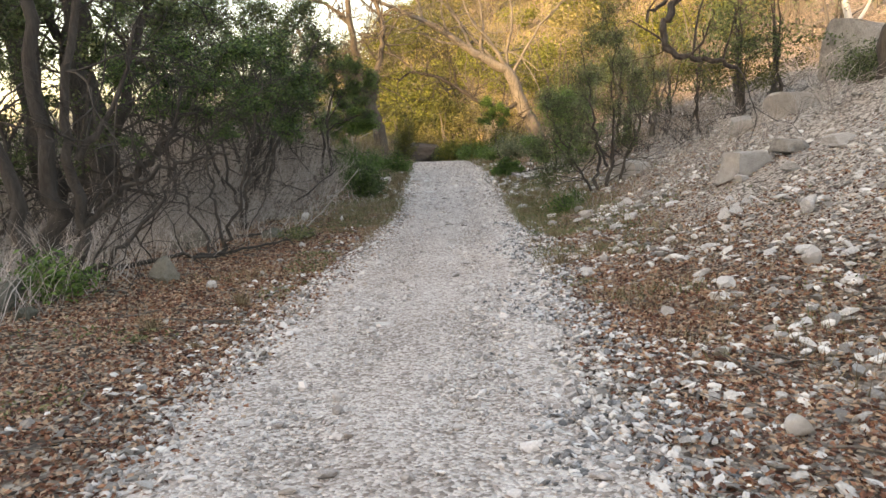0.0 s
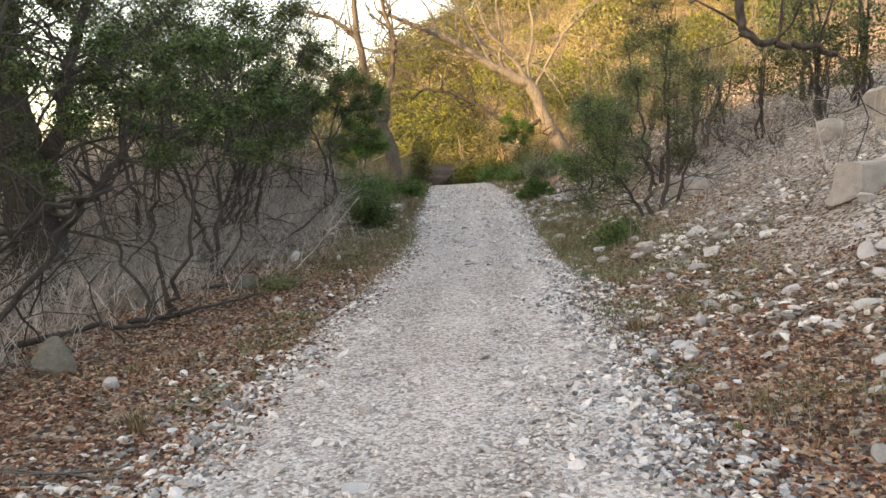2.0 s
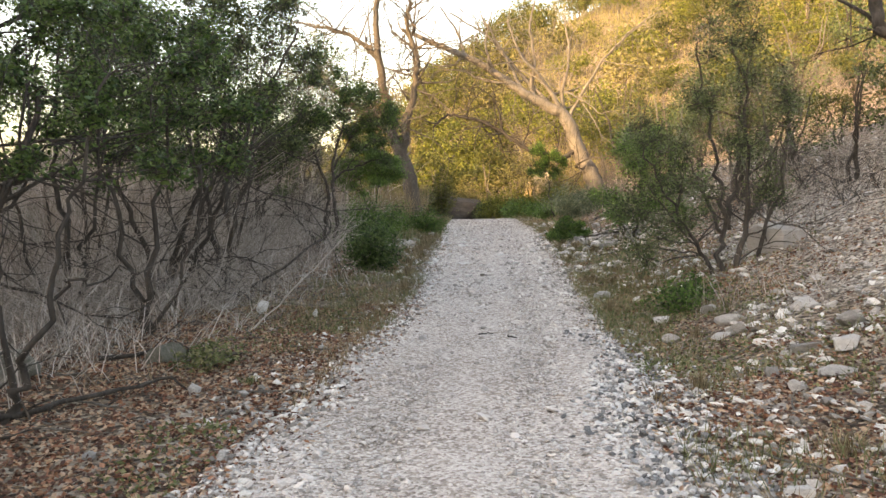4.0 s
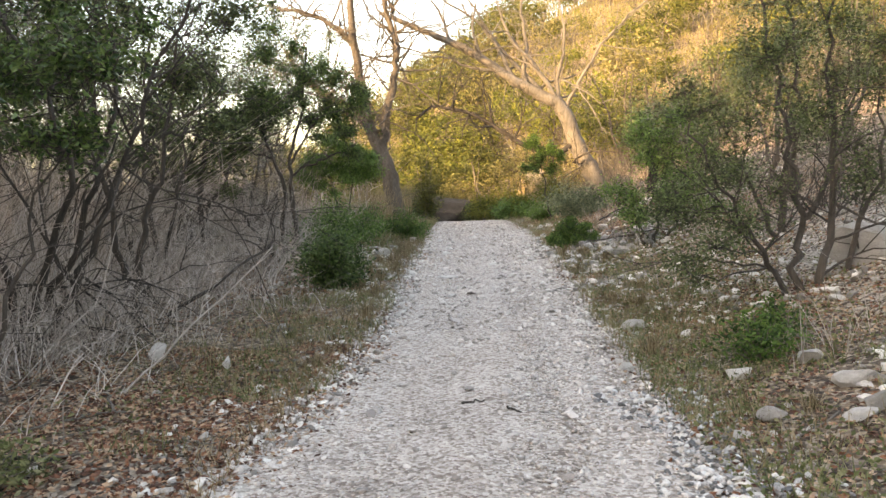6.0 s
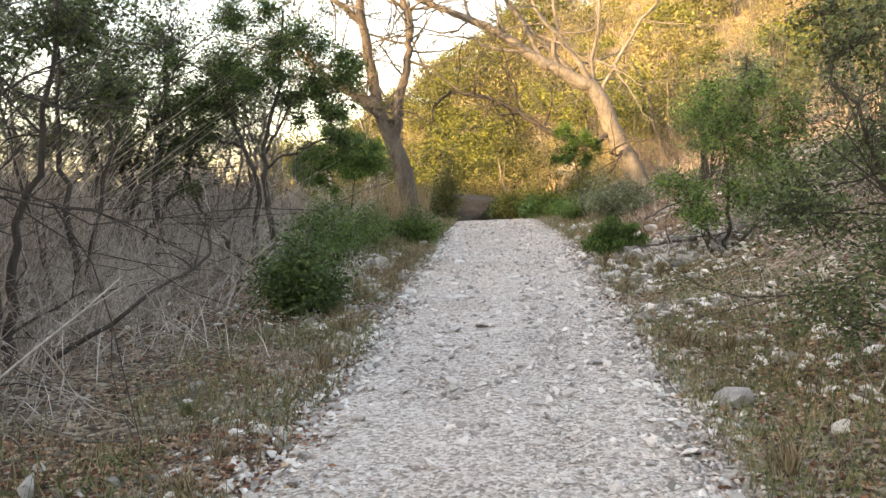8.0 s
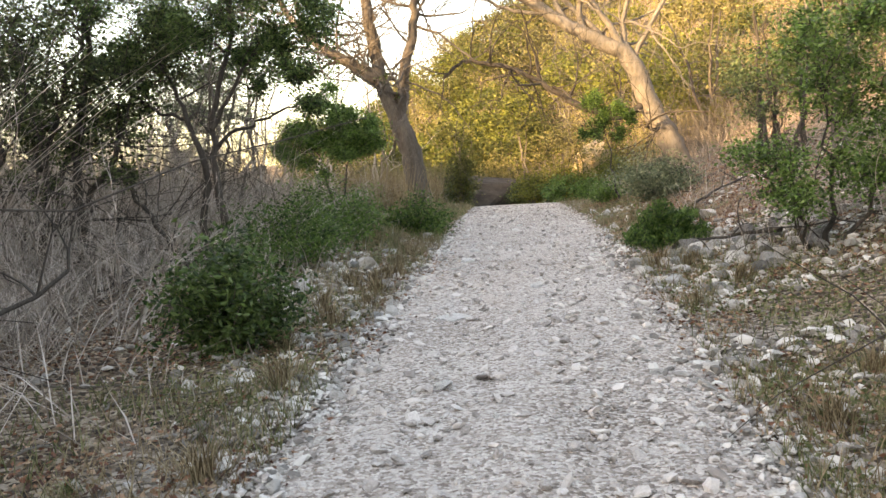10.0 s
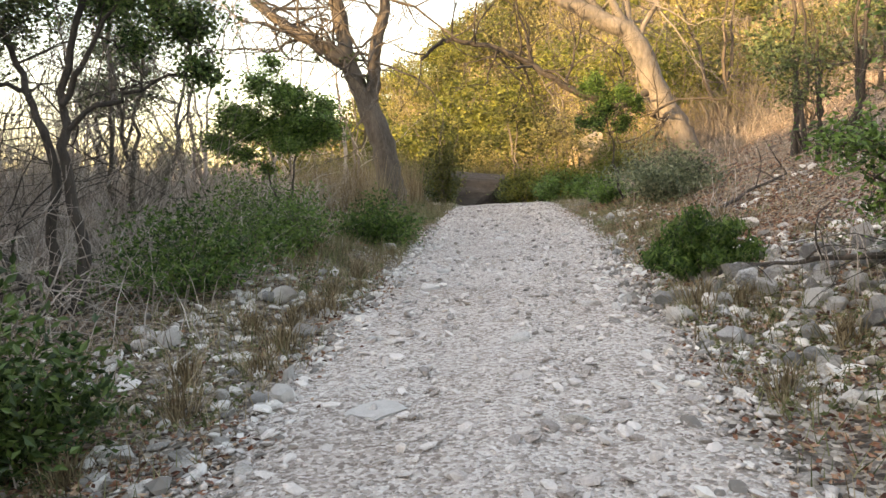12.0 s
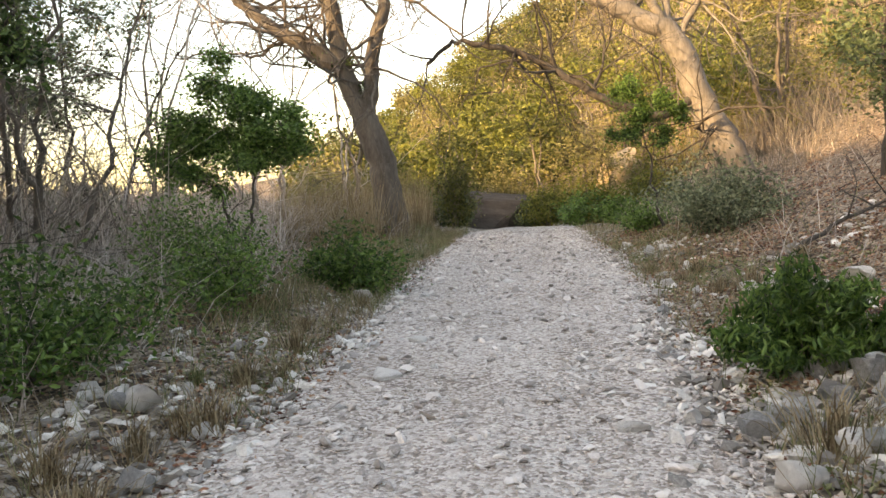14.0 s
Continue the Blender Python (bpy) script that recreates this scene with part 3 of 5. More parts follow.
# ---- boulders and rocks on the slope ----
BOULDERS = [  # x, y, width, depth, height, turn, lift
    (4.95, 12.45, 0.95, 0.6, 0.5, 28, 0.2), (5.75, 12.5, 0.6, 0.4, 0.24, 10, 0.3), (5.15, 11.3, 0.45, 0.34, 0.17, -8, 0.3),
    (6.0, 11.5, 0.6, 0.4, 0.2, 14, 0.25), (4.5, 17.7, 1.0, 0.8, 0.46, 30, 0.2), (7.5, 16.0, 1.4, 0.8, 0.5, 25, 0.1),
    (6.5, 16.6, 0.7, 0.6, 0.5, 60, 0.25), (2.2, 15.15, 0.3, 0.2, 0.12, 10, 0.3), (2.72, 15.2, 0.26, 0.22, 0.15, 40, 0.3), (2.06, 14.2, 0.22, 0.16, 0.14, 5, 0.3), (3.5, 7.1, 0.36, 0.3, 0.26, 0, 0.3), (9.4, 17.0, 1.6, 1.2, 1.5, 15, 0.15),
    (-3.4, 9.15, 0.6, 0.45, 0.36, 12, 0.2), (-4.6, 7.7, 0.5, 0.45, 0.4, 40, 0.2), (-4.1, 7.3, 0.3, 0.25, 0.2, 70, 0.2), (-4.2, 12.6, 0.7, 0.5, 0.35, 5, 0.2),
    (-3.0, 13.4, 0.45, 0.3, 0.25, 30, 0.2), (2.7, 27.6, 0.62, 0.5, 0.48, 20, 0.25), (3.3, 27.9, 0.4, 0.3, 0.2, 0, 0.3), (2.75, 12.0, 0.34, 0.26, 0.12, 33, 0.3),
    (3.45, 13.2, 0.5, 0.36, 0.2, 0, 0.3), (2.75, 14.6, 0.4, 0.3, 0.16, 0, 0.3), (3.95, 10.2, 0.36, 0.28, 0.14, 15, 0.3), (4.35, 9.0, 0.26, 0.3, 0.24, 5, 0.3),
]
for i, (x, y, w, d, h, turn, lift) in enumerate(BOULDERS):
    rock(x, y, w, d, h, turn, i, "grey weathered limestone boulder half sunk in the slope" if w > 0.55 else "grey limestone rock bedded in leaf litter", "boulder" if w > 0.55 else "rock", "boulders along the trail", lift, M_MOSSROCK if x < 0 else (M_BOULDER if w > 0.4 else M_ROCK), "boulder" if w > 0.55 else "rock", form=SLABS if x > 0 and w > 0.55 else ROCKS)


def scatter_rocks():
    r = np.random.default_rng(21)
    for i in range(128):
        y = r.uniform(3, 30)
        if r.random() < 0.72:
            x = path_right(y) + 0.15 + abs(r.normal(0, 1.9))
            if vnoise(np.array(x * 0.4), np.array(y * 0.4), 15) < 0.3:
                continue
            if 16 < y < 21 and x > 2.4 and r.random() < 0.6:
                continue
        else:
            x = path_left(y) - 0.05 - abs(r.normal(0, 0.7))
        w = (0.07 + 0.22 * r.random() ** 2.6) * (1.0 if x > 0 else 0.65) * (0.75 if y < 8 else 1)
        rock(x, y, w, w * r.uniform(0.6, 0.95), w * r.uniform(0.3, 0.6), r.uniform(0, 360), i, group="loose rocks beside the trail", tilt=r.normal(0, 14), lift=0.22)
    for i in range(230):  # flat broken slabs lying down the slope
        y = 4.5 + 10.2 * r.random()
        x = path_right(y) + 0.6 + 4.8 * r.random() ** 1.4
        if vnoise(np.array(x * 0.55), np.array(y * 0.55), 18) < 0.3:
            continue
        w = 0.085 + 0.23 * r.random() ** 2.4
        rock(x, y, w, w * r.uniform(0.55, 0.9), w * r.uniform(0.25, 0.42), r.uniform(-50, 50), i, "flat broken limestone slab among red leaves", group="slabs on the slope", tilt=r.normal(0, 9), roll=-18 + r.normal(0, 8), lift=0.3, mat=M_PALESTONE if i % 6 else M_BOULDER, name="flat_rock", form=SLABS if i % 3 == 0 else ROCKS)
    for i in range(120):  # grey stone pile by the bright green bush
        y = 22.9 + 3.4 * r.random()
        x = 1.8 + 1.75 * r.random() + 0.12 * r.normal()
        w = 0.09 + 0.15 * r.random() ** 1.6
        rock(x, y, w, w * 0.8, w * 0.6, r.uniform(0, 360), i, "grey broken limestone in a loose pile", group="stone pile", tilt=r.normal(0, 20), lift=0.4, mat=M_GREYSTONE, name="broken_stone", form=SLABS if i % 2 else ROCKS)
    for i in range(62):   # stones along the far verges
        y = r.uniform(26.5, 35) if i % 5 < 3 else r.uniform(21.4, 26.4)
        x = path_right(y) + 0.1 + 1.6 * r.random() ** 1.3 if i % 5 < 3 else path_left(y) - 0.1 - 1.5 * r.random()
        w = 0.07 + 0.2 * r.random() ** 2.0
        rock(x, y, w, w * r.uniform(0.6, 0.95), w * r.uniform(0.4, 0.65), r.uniform(0, 360), i, "pale grey limestone rock among dry grass", group="stones along the verge", tilt=r.normal(0, 15), lift=0.3, mat=M_GREYSTONE if r.random() < 0.5 else M_PALESTONE)
    for i in range(34):   # stones bedded in the trodden gravel
        y = r.uniform(17.5, 37)
        x = path_left(y) + (path_right(y) - path_left(y)) * r.uniform(0.04, 0.96)
        w = 0.07 + 0.16 * r.random() ** 2.2
        rock(x, y, w, w * r.uniform(0.6, 0.95), w * 0.4, r.uniform(0, 360), i, "flat pale stone bedded in the gravel path", group="stones on the path", tilt=r.normal(0, 8), lift=0.22, mat=M_PALESTONE, name="path_stone")


scatter_rocks()
EDGE_STONES = [(-0.81, 18.6, 0.15, 0.1), (-0.5, 26.35, 0.24, 0.09), (-1.5, 29.8, 0.34, 0.22), (-1.82, 25.3, 0.32, 0.2), (-1.08, 23.1, 0.15, 0.15), (-0.95, 22.66, 0.17, 0.15), (-1.6, 23.0, 0.11, 0.08), (-2.2, 23.7, 0.22, 0.16), (-1.37, 25.2, 0.16, 0.1),
               (-0.35, 22.45, 0.55, 0.07), (0.77, 22.2, 0.2, 0.08), (-0.46, 27.5, 0.2, 0.09), (-0.83, 30.0, 0.22, 0.1), (1.45, 25.3, 0.13, 0.1), (1.72, 24.4, 0.2, 0.14), (2.05, 24.6, 0.24, 0.16), (1.5, 23.5, 0.16, 0.1),
               (-2.12, 16.0, 0.15, 0.12), (-3.0, 16.5, 0.26, 0.22), (1.42, 15.97, 0.12, 0.08), (1.42, 15.66, 0.14, 0.09), (2.2, 16.7, 0.13, 0.1), (-2.65, 8.5, 0.14, 0.1), (-1.32, 9.5, 0.1, 0.08), (-2.28, 12.2, 0.22, 0.14),
               (2.05, 9.6, 0.19, 0.13), (2.37, 10.35, 0.2, 0.1), (2.5, 10.0, 0.2, 0.12), (1.9, 5.1, 0.15, 0.1), (2.0, 6.6, 0.14, 0.11), (1.64, 8.5, 0.13, 0.1), (-0.55, 6.55, 0.2, 0.04), (1.8, 3.75, 0.2, 0.14)]
for x, y, w, h in EDGE_STONES:
    rock(x, y, w, w * 0.75, h, 40 * x * y, int(7 * x + 3 * y) % 10, "pale limestone stone lying at the footpath edge", group="stones on the path", lift=0.3 if h > 0.075 else 0.1, mat=M_PALESTONE, name="path_stone")


# ---- fallen leaves, sticks and grass ----
def build_litter():
    r = np.random.default_rng(31)
    n = 280000
    y = -2 + 39.5 * r.random(n) ** 1.22
    w = np.abs(r.normal(0, 2.1, n)) + 0.6 * r.random(n)
    left = r.random(n) < 0.5
    x = np.where(left, path_left(y) - w + 0.35, path_right(y) + w - 0.05)
    dens = 0.7 * vnoise(x * 0.7, y * 0.7, 16) + 0.4 * vnoise(x * 2.2, y * 2.2, 17) + 0.4 * left * (y < 17) - 0.2 * (y > 17) * left - 0.14 * (y > 13) * (y < 26) * (~left) - 0.1 * (y > 17) * left - 0.1 + 0.3 * (~left) * (y < 11)
    keep = r.random(n) < np.clip(dens * 1.4, 0.04, 1)
    x, y = x[keep], y[keep]
    c = np.stack((x, y, ground_z(x, y) + 0.004 + 0.022 * r.random(len(x))), 1)
    v, f = leaves(r, c, 0.047, up=0.0, narrow=0.6)
    z0 = np.repeat(c[:, 2], 4)
    v[:, 2] = z0 + (v[:, 2] - z0) * 0.7
    tagged(new("leaf_litter", mesh_of("leaf_litter", v, f, M_LITTER)), "reddish-brown fallen oak leaves covering the verges", "leaf litter", kind="stuff")


def build_grass():
    for name, mat, label, n, seed in (("dry_grass", M_GRASS, "dry straw-coloured grass along the trail edge", 42000, 41), ("green_grass", M_GREENGRASS, "short dull green grass and weeds on the verge", 52000, 42)):
        r = np.random.default_rng(seed)
        y = 2 + 38 * r.random(n)
        w = np.abs(r.normal(0, 1.1, n))
        left = r.random(n) < 0.5
        x = np.where(left, path_left(y) - w - 0.05, path_right(y) + w + 0.15)
        keep = (vnoise(x * 1.6, y * 1.6, seed) + 0.22 * (y > 15) + 0.16 * (mat is M_GREENGRASS) * (~left) * (y > 10) * (y < 24) - 0.2 * (mat is M_GREENGRASS) * (y < 13) * (left | (y < 10)) - 0.16 * left * (y < 15.5) > 0.63) & ((np.abs(y - 24) > 3.6) | (r.random(n) < 0.3)) & (left | (y < 26) | (r.random(n) < 0.3))
        x, y = x[keep], y[keep]
        n2 = len(x)
        hgt = r.uniform(0.05, 0.2, n2) * (1 + 0.5 * (y > 22))
        lean, a = r.normal(0, 0.4, (n2, 2)) * hgt[:, None], r.uniform(0, 3.14, n2)
        z = ground_z(x, y) - 0.01
        wd = 0.0045
        dx, dy = np.cos(a) * wd, np.sin(a) * wd
        v = np.stack((np.stack((x - dx, y - dy, z), 1), np.stack((x + dx, y + dy, z), 1), np.stack((x + lean[:, 0], y + lean[:, 1], z + hgt), 1)), 1)
        tagged(new(name, mesh_of(name, v.reshape(-1, 3), np.arange(n2 * 3).reshape(-1, 3), mat)), label, "grass", kind="stuff")


def tuft(x, y, h, n, mat, seed, label, group):
    """A clump of bent grass blades as one thing."""
    r = np.random.default_rng(seed)
    a, out = r.uniform(0, 6.283, n), np.abs(r.normal(0, 1.0, n)) * h
    hh = h * r.uniform(0.5, 1.1, n)
    bx, by = np.cos(a) * out * 0.35 + r.normal(0, 0.03, n), np.sin(a) * out * 0.35 + r.normal(0, 0.03, n)
    tx, ty = np.cos(a) * out, np.sin(a) * out
    wx, wy = -np.sin(a) * 0.0035, np.cos(a) * 0.0035
    z0 = np.zeros(n)
    p0, p1 = np.stack((bx - wx, by - wy, z0), 1), np.stack((bx + wx, by + wy, z0), 1)
    m0 = np.stack((0.5 * (bx + tx) - wx, 0.5 * (by + ty) - wy, hh * 0.75), 1)
    m1 = np.stack((0.5 * (bx + tx) + wx, 0.5 * (by + ty) + wy, hh * 0.75), 1)
    tip = np.stack((tx * 1.15, ty * 1.15, hh), 1)
    v = np.stack((p0, p1, m1, tip, m0), 1).reshape(-1, 3)
    i = np.arange(n)[:, None] * 5
    f = np.concatenate((i + [0, 1, 2], i + [0, 2, 4], i + [4, 2, 3]), 0)
    ob = new("grass_tuft", mesh_of("grass_tuft", v, f, mat))
    ob.matrix_basis = Matrix.Translation((x, y, gz(x, y) - 0.015))
    return tagged(ob, label, "grass", group)


def build_tufts():
    r = np.random.default_rng(141)
    dry = [tuft(-1.5, 24.2 + k, 0.16 + 0.03 * k, 130, M_GRASS, 142 + k, "clump of dry brown grass at the path edge", "grass tufts") for k in range(4)]
    green = [tuft(-1.9, 12.5 + 5 * k, 0.1, 90, M_GREENGRASS, 152 + k, "small clump of green grass among stones", "grass tufts") for k in range(3)]
    for i in range(70):
        y = r.uniform(19, 33) if i % 3 else r.uniform(4, 19)
        w = 0.12 + abs(r.normal(0, 0.55))
        left = r.random() < 0.6
        x = path_left(y) - w - 0.1 if left else path_right(y) + w + 0.25
        k = r.uniform(0.6, 1.25) * (0.7 if y < 19 else 1)
        src = dry[i % 4] if r.random() < (0.8 if y > 19 else 0.45) else green[i % 3]
        copy_thing(src, pose(x, y, gz(x, y) - 0.015, 0, 0, r.uniform(0, 360)) @ Matrix.Diagonal((k, k, k, 1)))


def build_weeds():
    r = np.random.default_rng(161)
    n = 52000
    y = 3 + 33 * r.random(n)
    right = r.random(n) < 0.62
    w = np.abs(r.normal(0, 1.0, n))
    x = np.where(right, path_right(y) + 0.25 + 1.3 * w, path_left(y) - 0.25 - 0.9 * w)
    keep = vnoise(x * 1.1, y * 1.1, 62) + 0.3 * (np.abs(y - 18.5) < 6) * right - 0.12 * (y < 13) > 0.6
    x, y = x[keep], y[keep]
    c = np.stack((x, y, ground_z(x, y) + 0.01 + 0.05 * r.random(len(x)) ** 2), 1)
    v, f = leaves(r, c, 0.042, up=0.5, narrow=0.5)
    tagged(new("ground_weeds", mesh_of("ground_weeds", v, f, M_GREENGRASS)), "low olive green weeds covering the verge", "weeds", kind="stuff")


def build_tall_grass():
    r = np.random.default_rng(43)
    n = 5000
    x, y = r.uniform(-5.2, -2.0, n), r.uniform(36, 44, n)
    keep = (vnoise(x * 0.8, y * 0.8, 44) > 0.3) & (x < -1.9 - 0.08 * (y - 33))
    x, y = x[keep], y[keep]
    k = len(x)
    hgt, a = r.uniform(0.5, 1.7, k), r.uniform(0, 3.14, k)
    lean = r.normal(0, 0.2, (k, 2)) * hgt[:, None]
    z = ground_z(x, y)
    dx, dy = np.cos(a) * 0.008, np.sin(a) * 0.008
    v = np.stack((np.stack((x - dx, y - dy, z), 1), np.stack((x + dx, y + dy, z), 1), np.stack((x + lean[:, 0], y + lean[:, 1], z + hgt), 1)), 1)
    tagged(new("tall_grass", mesh_of("tall_grass", v.reshape(-1, 3), np.arange(k * 3).reshape(-1, 3), M_GRASS)), "tall dry golden grass behind the forked tree", "grass", kind="stuff")


def build_sticks():
    r = np.random.default_rng(51)
    wood = []
    for i in range(300):
        y = r.uniform(3, 34)
        left = r.random() < 0.68
        x = path_left(y) - 0.4 - abs(r.normal(0, 1.8)) if left else path_right(y) + 0.5 + abs(r.normal(0, 1.6))
        a, ln = r.uniform(0, 6.283), r.uniform(0.15, 0.9)
        xs = x + np.cos(a) * ln * np.linspace(-0.5, 0.5, 5) + r.normal(0, 0.02, 5)
        ys = y + np.sin(a) * ln * np.linspace(-0.5, 0.5, 5) + r.normal(0, 0.02, 5)
        zs = ground_z(xs, ys) + 0.015 + 0.05 * r.random() * np.linspace(0, 1, 5)
        wood.append((np.stack((xs, ys, zs), 1), np.linspace(0.011, 0.004, 5) * r.uniform(0.4, 1.3)))
    v, f = tubes(wood, 4)
    tagged(new("fallen_twigs", mesh_of("fallen_twigs", v, f, M_BARK, True)), "fallen grey twigs and sticks on the ground", "twigs", kind="stuff")


def blades(name, x, y, hgt, width, leanby, mat, label, category, seed):
    r = np.random.default_rng(seed)
    k = len(x)
    a = r.uniform(0, 3.14, k)
    lean = r.normal(0, leanby, (k, 2)) * hgt[:, None]
    z = ground_z(x, y) - 0.03
    dx, dy = np.cos(a) * width / 2, np.sin(a) * width / 2
    mid = np.stack((x + lean[:, 0] * 0.35, y + lean[:, 1] * 0.35, z + hgt * 0.55), 1)
    off = np.stack((dx, dy, dx * 0), 1) * 0.8
    foot_c = np.stack((x, y, z), 1)
    tip = np.stack((x + lean[:, 0], y + lean[:, 1], z + hgt), 1)
    v = np.stack((foot_c - off, foot_c + off, mid + off, tip, mid - off), 1).reshape(-1, 3)
    i = np.arange(k)[:, None] * 5
    f = np.concatenate((i + [0, 1, 2], i + [0, 2, 4], i + [4, 2, 3]), 0)
    tagged(new(name, mesh_of(name, v, f, mat)), label, category, kind="stuff")


def build_brush():
    r = np.random.default_rng(45)
    n = 52000
    y = 6 + 56 * r.random(n) ** 1.2
    w = np.abs(r.normal(0, 1, n)) * (2.2 + 0.16 * y)
    x = path_left(np.minimum(y, 40)) - 0.9 - 0.6 * (y < 18) - w
    keep = (vnoise(x * 0.7, y * 0.7, 46) > 0.36) & ((y > 9) | (x < -4)) & ((x < -3.7) | (r.random(n) < 0.3)) & ((y > 17) | (r.random(n) < 0.4 + 0.4 * (y > 12.5))) & (r.random(n) < 0.8)
    x, y, w = x[keep], y[keep], w[keep]
    hgt = r.uniform(0.15, 1.0, len(x)) * np.clip(0.35 + 0.45 * w, 0.3, 1.15)
    blades("dry_brush", x, y, hgt, 0.007 + 0.00025 * y, 0.95, M_TWIG, "grey tangle of dry stalks and twigs beside the trail", "brush", 47)
    n = 17000                                      # tall bare stalks that fill the valley side
    y = np.where(r.random(n) < 0.6, 18 + 14 * r.random(n), 15 + 60 * r.random(n))
    x = np.where(y < 32, -4.7 - 8.5 * r.random(n), -5.6 - 0.1 * y - (8 + 0.3 * y) * r.random(n))
    keep = vnoise(x * 0.3, y * 0.3, 53) > 0.2
    x, y = x[keep], y[keep]
    hgt = r.uniform(0.8, 3.0, len(x)) * (0.45 + 0.85 * vnoise(x * 0.5, y * 0.5, 54)) * np.where(y < 31, 1.45 * smooth(4.2, 7.5, -x), 1.25)
    blades("tall_brush", x, y, hgt, 0.01 + 0.0004 * y, 0.6, M_TWIG, "tall grey leafless brush on the valley side", "brush", 55)
    n = 26000
    y = 50 + 66 * r.random(n) ** 1.4
    lo = np.interp(y, [34, 40, 46, 60, 80, 110, 140], [4.5, 3.2, -1.5, -5, -12, -20, -28])
    x = lo + (18 + 0.4 * y) * r.random(n) ** 1.3
    hgt = r.uniform(0.4, 1.9, n)
    blades("hillside_brush", x, y, hgt, 0.012 + 0.0007 * (y - 30), 0.35, M_HILLDRY, "tall tawny dry brush on the sunlit hillside", "brush", 48)
    n = 3600                                       # upright stalks on the foot of the hill
    y = 36 + 16 * r.random(n)
    x = 5.4 + 12 * r.random(n) ** 1.2
    keep = vnoise(x * 0.5, y * 0.5, 57) > 0.3
    x, y = x[keep], y[keep]
    blades("hillfoot_brush", x, y, r.uniform(0.6, 2.6, len(x)), 0.011, 0.55, M_BARK, "tall brown bare stalks at the foot of the hill", "brush", 58)
    n = 6000
    y = 13 + 30 * r.random(n)
    x = path_right(y) + 1.2 + np.abs(r.normal(0, 3.6, n))
    keep = (vnoise(x * 0.8, y * 0.8, 49) > 0.45) & ((x > 5.0) | (y > 15)) & ((y > 18) | (x > 6.5) | (x < 4.2)) & ((y < 25) | (y > 37) | (r.random(n) < 0.3))
    x, y = x[keep], y[keep]
    blades("slope_brush", x, y, r.uniform(0.15, 0.8, len(x)), 0.008, 0.5, M_TWIG, "dry grey stalks and twigs on the slope", "brush", 50)


build_litter()
build_brush()
build_grass()
build_weeds()
build_tall_grass()
build_tufts()
build_sticks()


def foot(x, y):
    return (x, y, gz(x, y) - 0.06)


# ---- the near trees beside the trail ----
tree("juniper_tree", foot(-4.75, 9.2),
     [([(0, 0, 0), (0.05, 0, 1.2), (-0.1, 0.1, 2.4), (0.1, 0.1, 4.4), (0.3, 0.2, 6)], 0.13, 0.05),
      ([(0.28, -0.05, 0), (0.4, 0, 0.9), (0.25, 0, 2.0), (0.55, 0.1, 3.6), (0.9, 0.3, 5.5)], 0.09, 0.03),
      ([(-0.35, 0.1, 0), (-0.5, 0.1, 1.3), (-0.9, 0.2, 2.6), (-1.2, 0.3, 5)], 0.12, 0.04),
      ([(0.3, 0, 0.7), (0.9, 0.1, 1.25), (1.5, 0.3, 1.5), (2.1, 0.5, 1.6)], 0.05, 0.012),
      ([(0.4, 0, 1.6), (0.9, 0.2, 2.3), (1.2, 0.3, 3.3)], 0.05, 0.015),
      ([(0.25, 0, 0.1), (0.7, -0.1, 0.35), (1.15, 0.1, 0.9), (1.5, 0.3, 1.4)], 0.05, 0.012)],
     [((0.2, 0.4, 5.4), 1.0, 0.7), ((-1.2, 0.5, 4.4), 0.9, 0.6), ((1.2, 0.6, 4.6), 0.8, 0.6), ((-0.6, 1.2, 3.6), 0.5, 0.4), ((1.3, 0.8, 3.4), 0.35, 0.3)],
     M_JUNIPER, M_DARKBARK, "dark many-stemmed juniper with shaggy bark", seed=3, count=3000, leaf=0.075, bare=46, barelen=1.2, split=True, sides=10, twig=11, loose=0.17)

tree("old_tree", foot(-6.35, 14.3),
     [([(0, 0, -0.1), (0.0, 0, 0.8), (-0.05, 0, 2.0), (-0.3, 0.1, 3.4), (-0.2, 0.1, 5.5), (-0.5, 0.2, 8)], 0.5, 0.14),
      ([(-0.75, -0.2, -0.1), (-0.85, -0.2, 1.4), (-1.1, -0.1, 3.0), (-1.6, 0, 5.0), (-1.9, 0, 7.5)], 0.34, 0.1),
      ([(0.1, 0, 1.9), (0.5, 0.1, 2.7), (0.8, 0.2, 3.8), (1.4, 0.3, 5.4)], 0.16, 0.05),
      ([(0.25, 0, 1.0), (0.8, 0, 1.5), (1.3, 0.1, 2.1), (1.6, 0.1, 3.0)], 0.1, 0.03),
      ([(-0.2, 0, 3.2), (-0.7, 0.1, 4.2), (-0.6, 0.1, 5.6)], 0.14, 0.05)],
     [((0.6, 0.3, 4.6), 0.7, 0.5), ((-0.8, 0.3, 5.2), 0.9, 0.6), ((-2.0, 0.2, 4.4), 0.8, 0.6), ((0.9, 0.2, 3.4), 0.5, 0.35), ((1.5, 0.3, 5.2), 0.7, 0.5), ((-1.4, 0.2, 3.4), 0.5, 0.4)],
     M_JUNIPER, M_DARKBARK, "old thick dark-barked tree with several trunks", seed=4, count=2300, leaf=0.07, bare=50, barelen=1.5, twig=10, loose=0.18, bare_r=0.03, split=True, sides=14, wander=0.05)

